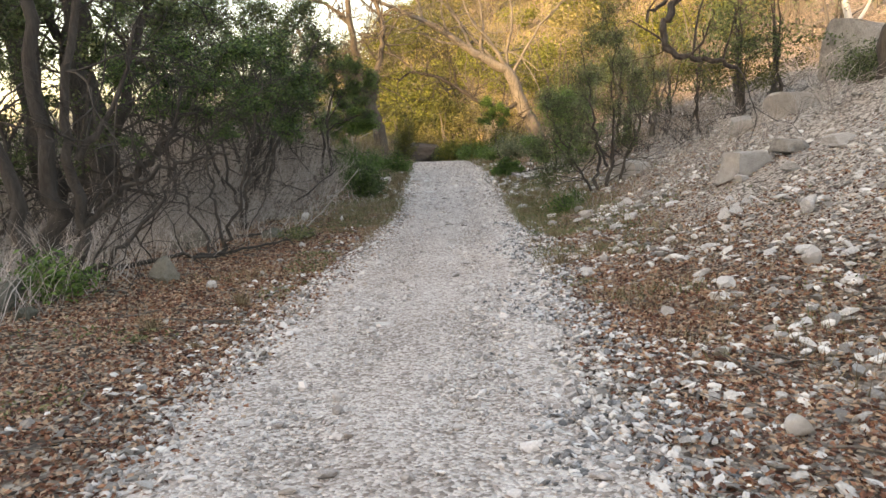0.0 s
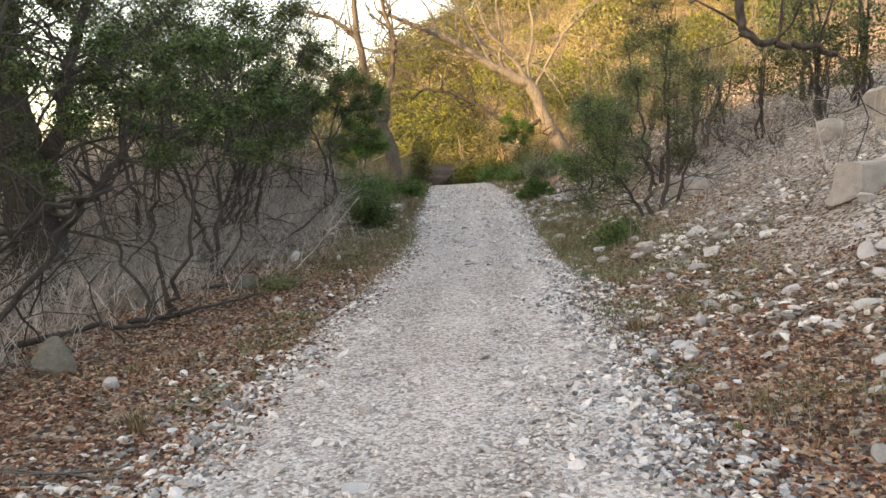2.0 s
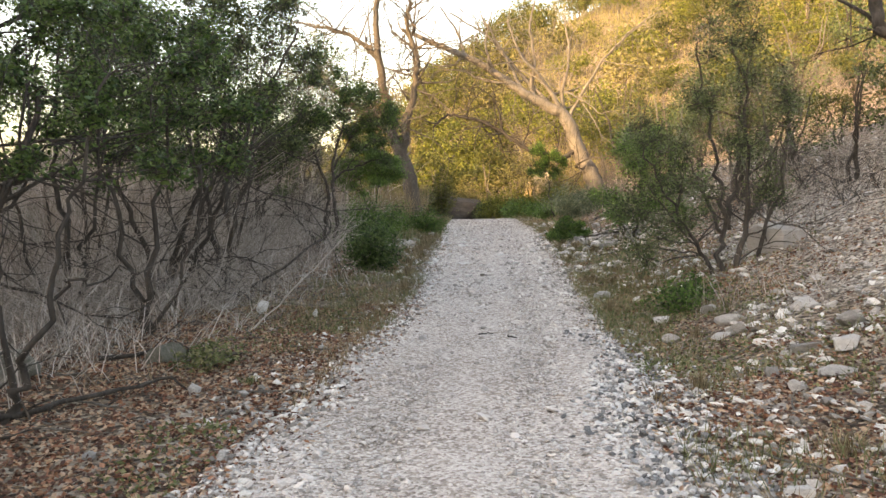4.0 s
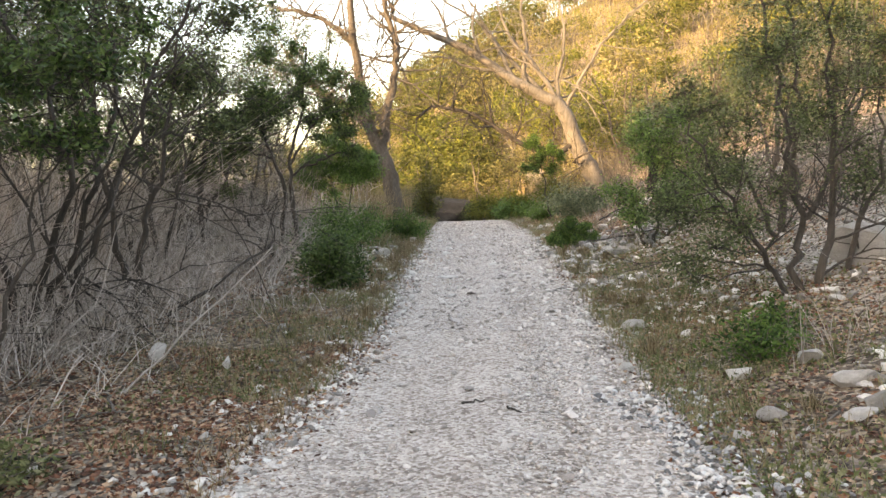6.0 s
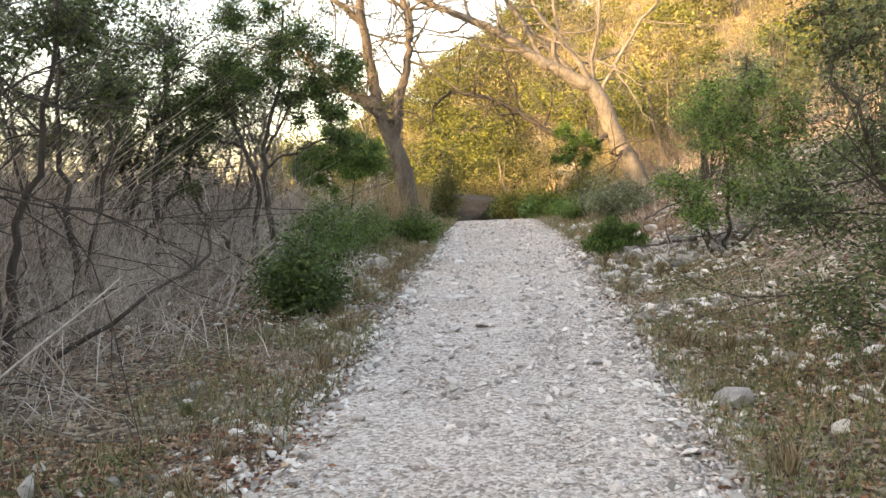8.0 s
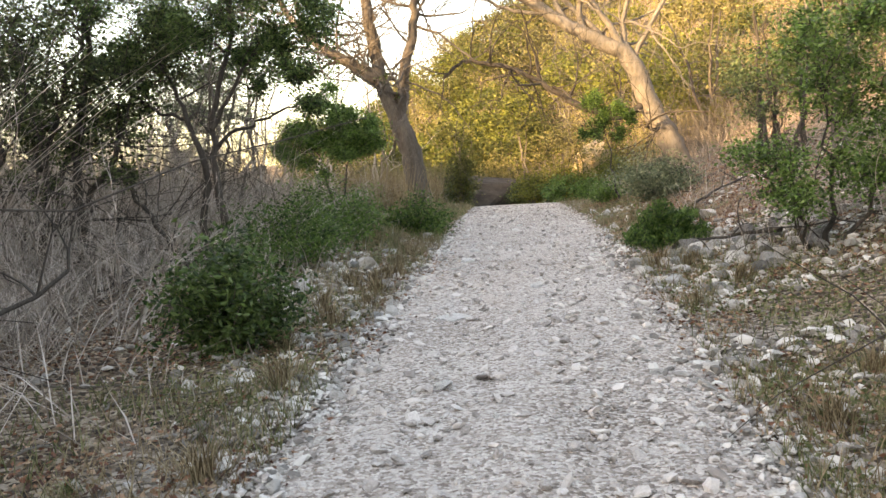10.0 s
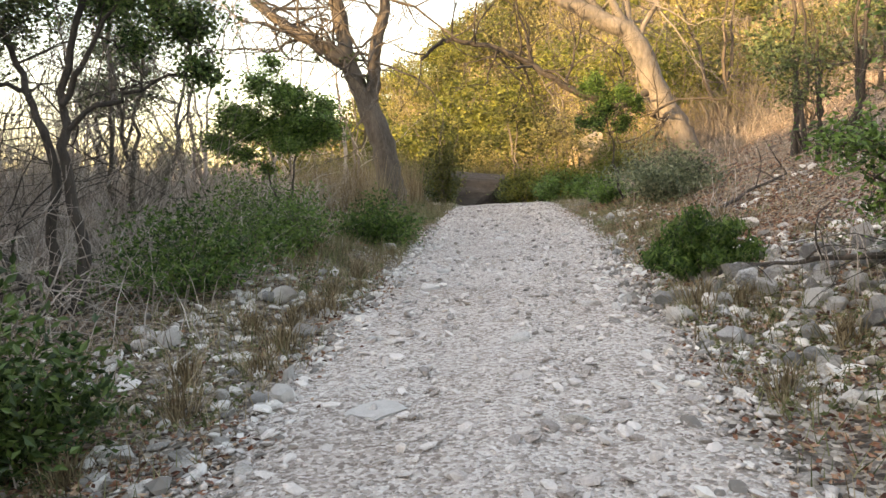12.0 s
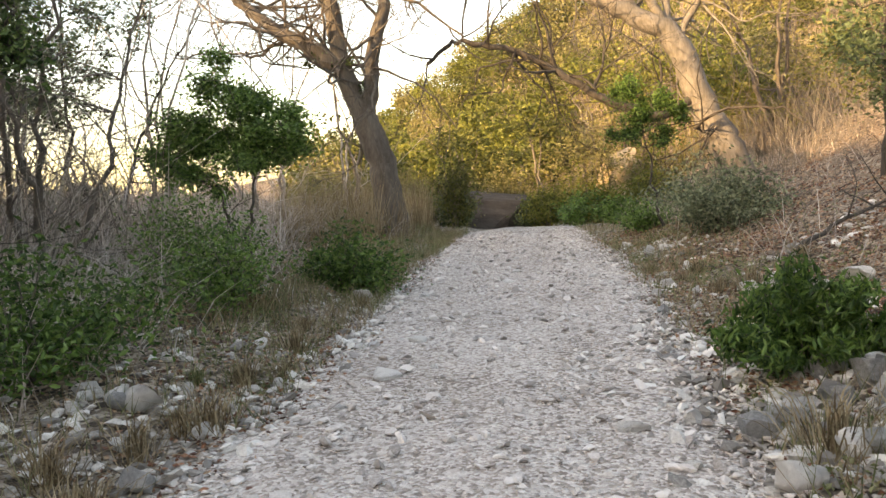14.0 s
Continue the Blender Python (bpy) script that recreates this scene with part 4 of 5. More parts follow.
for k, (tx, ty) in enumerate(((-6.4, 12.4), (-8.2, 13.6))):
    tree("juniper_tree", foot(tx, ty),
         [([(0, 0, 0), (0.1, 0, 1.2), (-0.1, 0.1, 2.6), (0.2, 0.1, 5.2)], 0.11, 0.03), ([(0.1, 0, 0), (0.5, 0, 1.4), (0.9, 0.2, 3.6)], 0.07, 0.02), ([(-0.1, 0, 0), (-0.5, 0, 1.3), (-0.8, 0.2, 3.4)], 0.07, 0.02)],
         [((0.2, 0, 5.2), 0.9, 0.6), ((1.0, 0.1, 3.6), 0.8, 0.5), ((-0.9, 0.1, 3.4), 0.8, 0.5), ((0.1, 0.3, 2.7), 0.7, 0.4), ((0.9, 0.2, 4.6), 0.8, 0.5), ((-0.8, 0.2, 4.5), 0.8, 0.5), ((0.7, 0, 2.0), 0.6, 0.35), ((-0.6, 0, 1.7), 0.6, 0.35)],
         M_JUNIPER, M_DARKBARK, "dark shaggy juniper crowding the old trees", group="thicket junipers", seed=540 + k, count=1900, leaf=0.07, bare=40, barelen=1.3, twig=9, loose=0.2)

tree("laurel_tree", foot(-3.35, 11.4),
     [([(0, 0, 0), (0.12, 0, 0.45), (0.35, 0.1, 0.95), (0.5, 0.2, 1.7), (0.7, 0.4, 2.6)], 0.035, 0.01),
      ([(0, 0, 0), (-0.05, 0.1, 0.7), (-0.15, 0.2, 1.5), (-0.2, 0.4, 2.5)], 0.03, 0.01),
      ([(-0.1, 0, 0), (-0.4, 0.1, 0.6), (-0.7, 0.2, 1.2), (-1.0, 0.3, 1.9)], 0.028, 0.008),
      ([(0.35, 0.1, 0.95), (0.7, 0.1, 1.1), (1.1, 0.2, 1.2)], 0.016, 0.005)],
     [((0.65, 0.3, 2.3), 0.5, 0.3), ((-0.1, 0.3, 2.6), 0.55, 0.32), ((0.4, 0.6, 3.1), 0.6, 0.35), ((-0.9, 0.4, 2.4), 0.5, 0.3), ((0.9, 0.6, 1.9), 0.42, 0.22), ((0.1, 0.2, 1.9), 0.4, 0.2), ((-1.5, 0.5, 2.9), 0.5, 0.3), ((-0.7, 0.6, 3.2), 0.5, 0.28), ((-1.3, 0.2, 1.8), 0.4, 0.2), ((1.2, 0.8, 2.7), 0.45, 0.28)],
     M_LEAF, M_DARKBARK, "slender many-stemmed evergreen tree with dark glossy leaves", group="evergreens beside the trail", seed=5, count=2500, leaf=0.056, bare=10, twig=12, loose=0.16)

tree("laurel_tree", foot(-3.9, 14.8),
     [([(0, 0, 0), (0.1, 0, 0.8), (0.3, 0.1, 1.8), (0.4, 0.2, 3.0)], 0.05, 0.012),
      ([(0, 0.1, 0), (-0.2, 0.1, 1.0), (-0.5, 0.2, 2.2), (-0.6, 0.4, 3.4)], 0.04, 0.012),
      ([(0.1, 0, 0), (0.5, 0.1, 0.9), (0.9, 0.2, 1.9)], 0.03, 0.008)],
     [((0.5, 0.2, 2.6), 0.75, 0.5), ((-0.5, 0.3, 3.1), 0.8, 0.5), ((0.2, 0.2, 3.5), 0.8, 0.5), ((1.0, 0.3, 2.1), 0.5, 0.3), ((-1.2, 0.4, 2.5), 0.6, 0.4), ((0.9, 0.4, 3.2), 0.6, 0.4), ((-1.6, 0.2, 3.3), 0.6, 0.35), ((1.3, 0.2, 2.6), 0.5, 0.3)],
     M_LEAF, M_DARKBARK, "slender many-stemmed evergreen tree with dark glossy leaves", group="evergreens beside the trail", seed=6, count=2100, leaf=0.06, bare=12, twig=12, loose=0.16)

tree("laurel_tree", foot(-4.4, 19.2),
     [([(0, 0, 0), (0.1, 0, 1.0), (0.5, 0.1, 2.2), (0.7, 0.2, 3.8)], 0.06, 0.015),
      ([(0, 0.1, 0), (-0.3, 0.1, 1.2), (-0.5, 0.2, 2.8), (-0.4, 0.4, 4.6)], 0.06, 0.015)],
     [((0.7, 0.2, 3.3), 0.8, 0.5), ((-0.4, 0.3, 3.9), 0.9, 0.6), ((0.3, 0.2, 4.8), 0.9, 0.6), ((1.2, 0.3, 2.6), 0.5, 0.3), ((-1.4, 0.4, 3.2), 0.7, 0.5), ((-1.2, 0.4, 4.8), 0.8, 0.5), ((1.6, 0.2, 4.1), 0.65, 0.4), ((1.2, 0.2, 5.0), 0.75, 0.45), ((0.4, 0.2, 5.8), 0.8, 0.5)],
     M_JUNIPER, M_DARKBARK, "tall thin evergreen with a sparse dark crown", group="evergreens beside the trail", seed=7, count=2000, leaf=0.065, bare=18, twig=11, loose=0.17)

tree("oak_tree", foot(-3.75, 24.9),
     [([(0.14, 0, 0), (0.2, 0, 0.7), (0.14, 0, 1.5), (0.12, 0.1, 2.1), (0.4, 0.2, 3.2), (0.55, 0.2, 4.4)], 0.07, 0.018),
      ([(-0.1, 0, 0), (-0.12, 0, 0.6), (0.06, 0, 1.45), (-0.25, 0.1, 2.2), (-0.5, 0.2, 2.8), (-0.8, 0.2, 3.5)], 0.062, 0.018),
      ([(-0.16, 0, 0.02), (-0.55, 0, 0.5), (-0.95, 0.1, 1.0), (-1.25, 0.2, 1.6), (-1.4, 0.2, 2.2)], 0.045, 0.012),
      ([(0.13, 0, 1.75), (0.55, 0.1, 2.0), (1.05, 0.2, 2.15), (1.5, 0.2, 2.4)], 0.03, 0.01),
      ([(0.12, 0.05, 2.0), (0.5, 0.1, 2.6), (0.9, 0.2, 3.2)], 0.035, 0.01),
      ([(-0.2, 0.1, 2.15), (-0.7, 0.1, 2.3), (-1.2, 0.2, 2.7)], 0.028, 0.01)],
     [((0.9, 0.2, 3.1), 0.6, 0.42), ((0.5, 0.2, 3.8), 0.75, 0.5), ((-0.6, 0.2, 3.5), 0.6, 0.4), ((1.3, 0.3, 2.7), 0.55, 0.35), ((-1.3, 0.3, 2.3), 0.45, 0.3), ((-0.3, 0.2, 4.3), 0.7, 0.4), ((0.5, 0.3, 2.9), 0.45, 0.3), ((-0.9, 0.1, 2.9), 0.55, 0.35), ((1.5, 0.1, 3.2), 0.6, 0.4), ((1.4, 0.2, 2.25), 0.42, 0.28), ((-0.1, 0.2, 3.2), 0.6, 0.4), ((1.1, 0.2, 3.7), 0.6, 0.4)],
     M_LEAF, M_DARKBARK, "small dark live oak with twisted stems and clumped crown", seed=8, count=6400, leaf=0.05, bare=30, twig=12, loose=0.18, wander=0.02)

tree("laurel_tree", foot(-3.6, 31.3),
     [([(0, 0, 0), (0.1, 0, 0.8), (0.25, 0.1, 1.6)], 0.04, 0.012), ([(0, 0, 0), (-0.2, 0, 0.9), (-0.4, 0.1, 1.7)], 0.035, 0.01)],
     [((0.4, 0.1, 2.0), 0.5, 0.28), ((-0.4, 0.1, 2.0), 0.55, 0.3), ((0.1, 0.1, 2.45), 0.6, 0.3), ((0.75, 0.2, 2.3), 0.4, 0.22), ((-0.9, 0.1, 2.3), 0.5, 0.28), ((-1.2, 0.1, 1.85), 0.45, 0.25), ((-0.3, 0, 2.75), 0.5, 0.25), ((0.85, 0.1, 1.85), 0.42, 0.24), ((0.2, -0.2, 1.7), 0.5, 0.25), ((-0.7, 0, 1.55), 0.4, 0.22)],
     M_BRIGHT, M_DARKBARK, "spreading green evergreen shrub-tree in tall grass", group="evergreens beside the trail", seed=9, count=8600, leaf=0.06, bare=6, twig=14, loose=0.32)

for k, (tx, ty, th) in enumerate(((-5.9, 16.6, 4.2), (-5.3, 21.8, 4.4), (-6.8, 18.8, 4.6))):
    tree("laurel_tree", foot(tx, ty),
         [([(0, 0, 0), (0.15, 0, th * 0.3), (-0.1, 0.1, th * 0.6), (0.2, 0.1, th)], 0.06, 0.015), ([(0.1, 0, 0), (0.5, 0, th * 0.35), (0.8, 0.2, th * 0.8)], 0.045, 0.012), ([(-0.1, 0, 0), (-0.5, 0, th * 0.3), (-0.9, 0.2, th * 0.75)], 0.045, 0.012)],
         [((0.2, 0, th), 0.85, 0.55), ((0.9, 0.1, th * 0.8), 0.8, 0.5), ((-0.9, 0.1, th * 0.8), 0.8, 0.5), ((0.1, 0.3, th * 0.66), 0.7, 0.4), ((0.9, 0.2, th * 1.1), 0.7, 0.45), ((-0.7, 0.2, th * 1.15), 0.7, 0.45)],
         (M_LEAF, M_JUNIPER)[k % 2], M_DARKBARK, "slender dark evergreen in the thicket beside the trail", group="evergreens beside the trail", seed=120 + k, count=950, leaf=0.062, bare=12, twig=10, loose=0.18)

for k, (tx, ty, th) in enumerate(((-4.9, 17.5, 4.2), (-7.2, 22.2, 5.0), (-6.3, 24.6, 4.6), (-8.4, 26.6, 5.0), (-9.8, 30.5, 5.4), (-5.9, 30.2, 4.6), (-7.4, 33.0, 5.0), (-9.6, 24.0, 5.4), (-11.5, 27, 5.6))):
    r3 = np.random.default_rng(500 + k)
    st, cl = [], []
    for q in range(4):
        dx, dy = r3.normal(0, 1.05, 2)
        st.append(([(r3.normal(0, 0.1), 0, 0), (dx * 0.45 + r3.normal(0, 0.2), dy * 0.3, th * 0.22), (dx * 0.55 + r3.normal(0, 0.3), dy * 0.7, th * 0.5), (dx * 1.1, dy, th * 0.78), (dx + r3.normal(0, 0.4), dy, th)], 0.055, 0.012))
        for u in (0.3, 0.52, 0.76, 1.0):
            cl.append(((dx * u + r3.normal(0, 0.4), dy * u + r3.normal(0, 0.4), th * (0.34 + 0.8 * u)), 0.62 + 0.16 * u, 0.42 + 0.12 * u))
    tree("juniper_tree", foot(tx, ty), st, cl, (M_JUNIPER, M_GREYLEAF)[k % 2], (M_DARKBARK, M_BARK)[k % 2], "dark-stemmed juniper with sparse dull foliage in the thicket", group="thicket junipers", seed=520 + k, count=640, leaf=0.07, bare=64, barelen=1.5, sides=5, twig=6, loose=0.2)
tree("juniper_tree", foot(-5.5, 24.8),
     [([(0, 0, 0), (0.05, 0, 0.7), (-0.05, 0.1, 1.5), (0.2, 0.1, 2.8), (0.4, 0.2, 4.2)], 0.1, 0.03),
      ([(-0.1, 0, 0), (-0.2, 0, 0.9), (-0.5, 0.1, 1.8), (-0.8, 0.2, 3.4)], 0.08, 0.02),
      ([(0.02, 0, 1.1), (0.45, 0, 1.7), (0.8, 0.1, 2.5), (1.0, 0.2, 3.5)], 0.05, 0.015)],
     [((0.1, 0.1, 2.1), 0.6, 0.4), ((0.7, 0.1, 2.5), 0.65, 0.45), ((-0.6, 0.1, 2.2), 0.65, 0.45), ((0.3, 0.2, 3.1), 0.8, 0.5), ((1.1, 0.2, 3.3), 0.7, 0.45), ((-0.7, 0.2, 3.2), 0.75, 0.5), ((0.2, 0.2, 4.1), 0.8, 0.5), ((0.6, 0, 1.7), 0.4, 0.25), ((-0.4, 0, 1.5), 0.4, 0.25)],
     M_JUNIPER, M_DARKBARK, "dark twin-stemmed juniper with a ragged crown in grey brush", seed=590, count=2900, leaf=0.06, bare=24, barelen=1.1)
for k, (tx, ty) in enumerate(((-7.2, 36.0), (-6.0, 39.5), (-8.6, 38.2), (-5.0, 42.5), (-9.6, 35.0), (-6.6, 34.4), (-10.8, 39.0), (-4.6, 40.6), (-5.6, 36.8), (-7.9, 41.5))):
    r3 = np.random.default_rng(560 + k)
    st = [([(0, 0, 0), (r3.normal(0, 0.2), 0, 1.5), (r3.normal(0, 0.5), 0, 3.2), (r3.normal(0, 0.9), 0, 6.0)], 0.05, 0.012) for q in range(2)]
    tree("bare_tree", foot(tx, ty), st, [], M_TWIG, M_TWIG, "slender pale leafless tree in grey brush", group="bare pale trees", seed=570 + k, bare=9, barelen=1.4, bare_r=0.016)

# forked tree where the trail crests
FORK = foot(-2.8, 37.8)


def fork(x, z):
    return (x + 2.8, 0, z - FORK[2])


tree("forked_tree", FORK,
     [([fork(-2.78, FORK[2]), fork(-2.82, 0.8), fork(-2.97, 1.75), fork(-3.3, 2.75)], 0.36, 0.29),
      ([fork(-3.3, 2.7), fork(-3.7, 3.7), fork(-3.88, 5.0), fork(-4.1, 6.6), fork(-4.25, 8.4), fork(-4.0, 10)], 0.27, 0.09),
      ([fork(-3.25, 2.7), fork(-3.12, 3.7), fork(-2.7, 5.2), fork(-2.5, 6.5), fork(-2.9, 8.0), fork(-2.8, 9.5)], 0.21, 0.06),
      ([fork(-3.85, 4.0), fork(-4.4, 4.35), fork(-5.4, 4.95), fork(-6.2, 5.7), fork(-6.7, 6.6)], 0.23, 0.08),
      ([fork(-5.0, 4.6), fork(-5.7, 4.3), fork(-6.6, 4.5), fork(-7.6, 4.4)], 0.05, 0.015),
      ([fork(-4.1, 6.7), fork(-5.2, 7.7), fork(-6.4, 8.0), fork(-7.8, 8.4)], 0.12, 0.03)],
     [((-1.0, 0, 3.9), 0.36, 0.2), ((-1.4, 0, 4.2), 0.32, 0.18), ((-0.8, 0, 3.5), 0.26, 0.16)], M_JUNIPER, M_FURROW, "tall forked bare tree with furrowed bark at the crest", seed=10, count=1600, leaf=0.09, bare=100, barelen=1.9, bare_r=0.045, bare_level=3, split=True, sides=12, wander=0.03)

# leaning tree that arches over the trail
LEAN_AT = foot(5.1, 39.5)


def lean(x, z, dy=0.0):
    return (x - 5.1, dy, z - LEAN_AT[2])


# limbs 8, 9 and 13 hang in shade, put in as darker bark
tree("leaning_tree", LEAN_AT,
     [([lean(5.1, LEAN_AT[2]), lean(4.75, 1.8), lean(4.4, 2.4), lean(3.75, 4.1), lean(3.5, 4.45), lean(2.6, 4.95), lean(1.9, 5.35), lean(0.6, 6.3), lean(-0.6, 7.0), lean(-2.0, 7.6), lean(-3.3, 8.2)], 0.41, 0.08),
      ([lean(2.3, 5.1), lean(2.2, 5.7), lean(2.4, 6.8), lean(2.1, 8.2), lean(2.5, 9.5)], 0.12, 0.03),
      ([lean(1.3, 5.8), lean(0.2, 5.9), lean(-0.8, 6.4), lean(-2.2, 6.6)], 0.08, 0.02),
      ([lean(3.75, 4.15), lean(4.3, 5.2), lean(5.2, 6.6), lean(6.6, 8.0), lean(7.6, 8.6)], 0.09, 0.02),
      ([lean(3.0, 4.75), lean(1.6, 6.4, 0.3), lean(0.4, 7.9, 0.4), lean(-1.2, 8.9, 0.4)], 0.1, 0.03),
      ([lean(-0.6, 7.0), lean(-1.4, 6.5), lean(-2.6, 6.9), lean(-3.6, 6.6)], 0.05, 0.015),
      ([lean(0.6, 6.3), lean(0.2, 7.5), lean(0.6, 9.0)], 0.08, 0.02),
      ([lean(3.6, 4.3), lean(3.5, 5.4), lean(3.9, 7.0), lean(3.6, 8.6)], 0.1, 0.03),
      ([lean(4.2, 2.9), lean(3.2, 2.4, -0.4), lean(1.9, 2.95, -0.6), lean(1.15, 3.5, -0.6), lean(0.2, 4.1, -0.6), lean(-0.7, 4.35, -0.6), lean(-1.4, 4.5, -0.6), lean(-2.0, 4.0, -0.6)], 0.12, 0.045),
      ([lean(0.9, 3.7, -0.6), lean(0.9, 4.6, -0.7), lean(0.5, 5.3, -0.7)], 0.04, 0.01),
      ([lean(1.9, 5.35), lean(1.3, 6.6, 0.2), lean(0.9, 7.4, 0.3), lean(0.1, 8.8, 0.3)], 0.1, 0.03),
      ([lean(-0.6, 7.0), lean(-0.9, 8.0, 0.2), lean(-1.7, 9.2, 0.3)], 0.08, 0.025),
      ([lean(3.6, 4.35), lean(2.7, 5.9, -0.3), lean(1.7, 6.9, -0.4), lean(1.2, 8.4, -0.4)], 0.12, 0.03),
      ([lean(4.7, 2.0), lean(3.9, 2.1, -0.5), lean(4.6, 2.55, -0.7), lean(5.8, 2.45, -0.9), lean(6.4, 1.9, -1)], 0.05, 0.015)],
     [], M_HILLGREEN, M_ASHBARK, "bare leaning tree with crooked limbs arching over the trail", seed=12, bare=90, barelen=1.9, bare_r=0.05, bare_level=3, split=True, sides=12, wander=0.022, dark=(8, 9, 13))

# slope-side trees
tree("juniper_tree", foot(3.55, 17.4),
     [([(0, 0, 0), (0.1, 0, 0.7), (0.0, 0.1, 1.5), (-0.2, 0.2, 2.5), (-0.3, 0.2, 3.4)], 0.045, 0.012),
      ([(0.25, 0, 0), (0.4, 0, 1.0), (0.35, 0.1, 2.2), (0.5, 0.2, 3.4)], 0.05, 0.012),
      ([(-0.1, 0, 0), (-0.4, 0, 0.6), (-0.8, 0, 1.2), (-1.1, 0, 1.9)], 0.035, 0.01),
      ([(0.45, 0, 0), (0.8, 0, 1.0), (0.9, 0.1, 2.2)], 0.04, 0.01)],
     [((-0.2, 0.1, 2.6), 0.55, 0.4), ((0.5, 0.1, 2.9), 0.55, 0.4), ((0.1, 0.1, 3.4), 0.55, 0.4), ((-0.9, 0, 1.4), 0.5, 0.32), ((-1.0, 0, 2.0), 0.4, 0.3), ((-0.6, -0.1, 0.8), 0.5, 0.3), ((0.9, 0.1, 2.2), 0.5, 0.4), ((-1.3, 0, 1.0), 0.45, 0.3), ((-0.5, 0, 1.9), 0.5, 0.4), ((0.3, 0, 1.9), 0.5, 0.35), ((-1.2, -0.2, 0.45), 0.45, 0.25), ((0.7, 0, 1.3), 0.45, 0.35), ((0.3, 0.1, 4.0), 0.5, 0.4)],
     M_JUNIPER, M_DARKBARK, "thin many-stemmed juniper at the foot of the slope", group="junipers on the slope", seed=14, count=5600, leaf=0.042, bare=30, twig=12, loose=0.36, narrow=0.4)

tree("juniper_tree", foot(4.6, 20.4),
     [([(0, 0, 0), (0.1, 0, 1.0), (0.25, 0.1, 2.2), (0.1, 0.2, 3.6)], 0.06, 0.015), ([(0.2, 0, 0), (0.7, 0, 1.0), (1.1, 0.1, 2.4)], 0.05, 0.012), ([(-0.1, 0, 0), (-0.5, 0, 0.8), (-0.9, 0, 1.7)], 0.04, 0.01)],
     [((0.2, 0.1, 2.6), 0.7, 0.45), ((-0.8, 0, 1.6), 0.6, 0.4), ((-0.5, 0, 2.4), 0.55, 0.4), ((1.0, 0.1, 2.4), 0.6, 0.4), ((0.2, 0.1, 3.4), 0.6, 0.4), ((-0.6, -0.2, 0.9), 0.5, 0.3), ((0.5, -0.2, 1.5), 0.5, 0.3)],
     M_GREYLEAF, M_DARKBARK, "bushy grey-green juniper on the slope", group="junipers on the slope", seed=15, count=3300, leaf=0.046, bare=20, twig=12, loose=0.36, narrow=0.4)

tree("juniper_tree", foot(3.5, 23.6),
     [([(0, 0, 0), (0.1, 0, 0.8), (0.0, 0.1, 1.7)], 0.035, 0.01), ([(0.1, 0, 0), (0.5, 0, 0.7), (0.9, 0, 1.4)], 0.03, 0.01), ([(-0.1, 0, 0), (-0.4, 0, 0.5), (-0.6, 0, 1.0)], 0.03, 0.008)],
     [((0.0, 0.1, 1.7), 0.5, 0.35), ((0.6, 0, 1.3), 0.55, 0.4), ((-0.5, 0, 1.0), 0.45, 0.3), ((0.3, -0.2, 0.8), 0.5, 0.3), ((0.9, 0, 2.0), 0.45, 0.4), ((-0.2, 0, 2.1), 0.5, 0.35), ((0.4, 0, 2.4), 0.5, 0.35), ((0.9, -0.2, 0.7), 0.45, 0.3), ((-0.3, -0.1, 0.6), 0.4, 0.25)],
     M_BRIGHT, M_DARKBARK, "loose green shrub with thin stems on the slope", group="junipers on the slope", seed=16, count=6400, leaf=0.05, bare=16, twig=12, loose=0.34)

tree("oak_tree", foot(2.8, 36.0),
     [([(0, 0, 0), (-0.1, 0, 0.9), (-0.3, 0, 1.9)], 0.035, 0.012)],
     [((-0.3, 0, 2.2), 0.55, 0.45), ((-0.5, 0, 2.7), 0.5, 0.4), ((0.05, 0, 2.5), 0.5, 0.4), ((-0.65, 0, 1.9), 0.4, 0.3), ((0.1, 0, 1.9), 0.4, 0.3)],
     M_DEEPGREEN, M_DARKBARK, "small upright green oak sapling beside the trail", seed=17, count=5600, leaf=0.062, twig=11, loose=0.17)

# dark crooked tree leaning out from the upper slope
CROOK = foot(8.4, 14.6)


def crook(x, z, dy=0.0):
    return (x - 8.4, dy - 0.3, z - CROOK[2])


tree("crooked_tree", CROOK,
     [([(0, 0, 0), crook(8.35, 3.6), crook(8.1, 4.6), crook(7.4, 5.2)], 0.15, 0.11),
      ([crook(7.4, 5.2), crook(6.2, 5.1), crook(5.1, 4.4), crook(4.4, 3.75), crook(4.15, 3.25), crook(4.2, 2.88), crook(4.55, 2.68), crook(5.0, 2.66), crook(5.5, 2.5)], 0.1, 0.04),
      ([crook(4.5, 3.85), crook(4.05, 3.7), crook(3.85, 3.35)], 0.055, 0.025),
      ([crook(5.6, 4.7), crook(5.3, 5.4), crook(4.6, 6.2)], 0.06, 0.02),
      ([crook(7.4, 5.2), crook(7.2, 6.4), crook(7.6, 7.5)], 0.1, 0.03)],
     [((-1.0, 0, 4.4), 0.8, 0.5), ((-2.6, 0, 4.0), 0.7, 0.4)], M_JUNIPER, M_DARKBARK, "dark crooked tree leaning out from the slope", seed=18, count=1200, leaf=0.07, bare=12, barelen=1.2, bare_r=0.03, bare_level=3, split=True, sides=8)

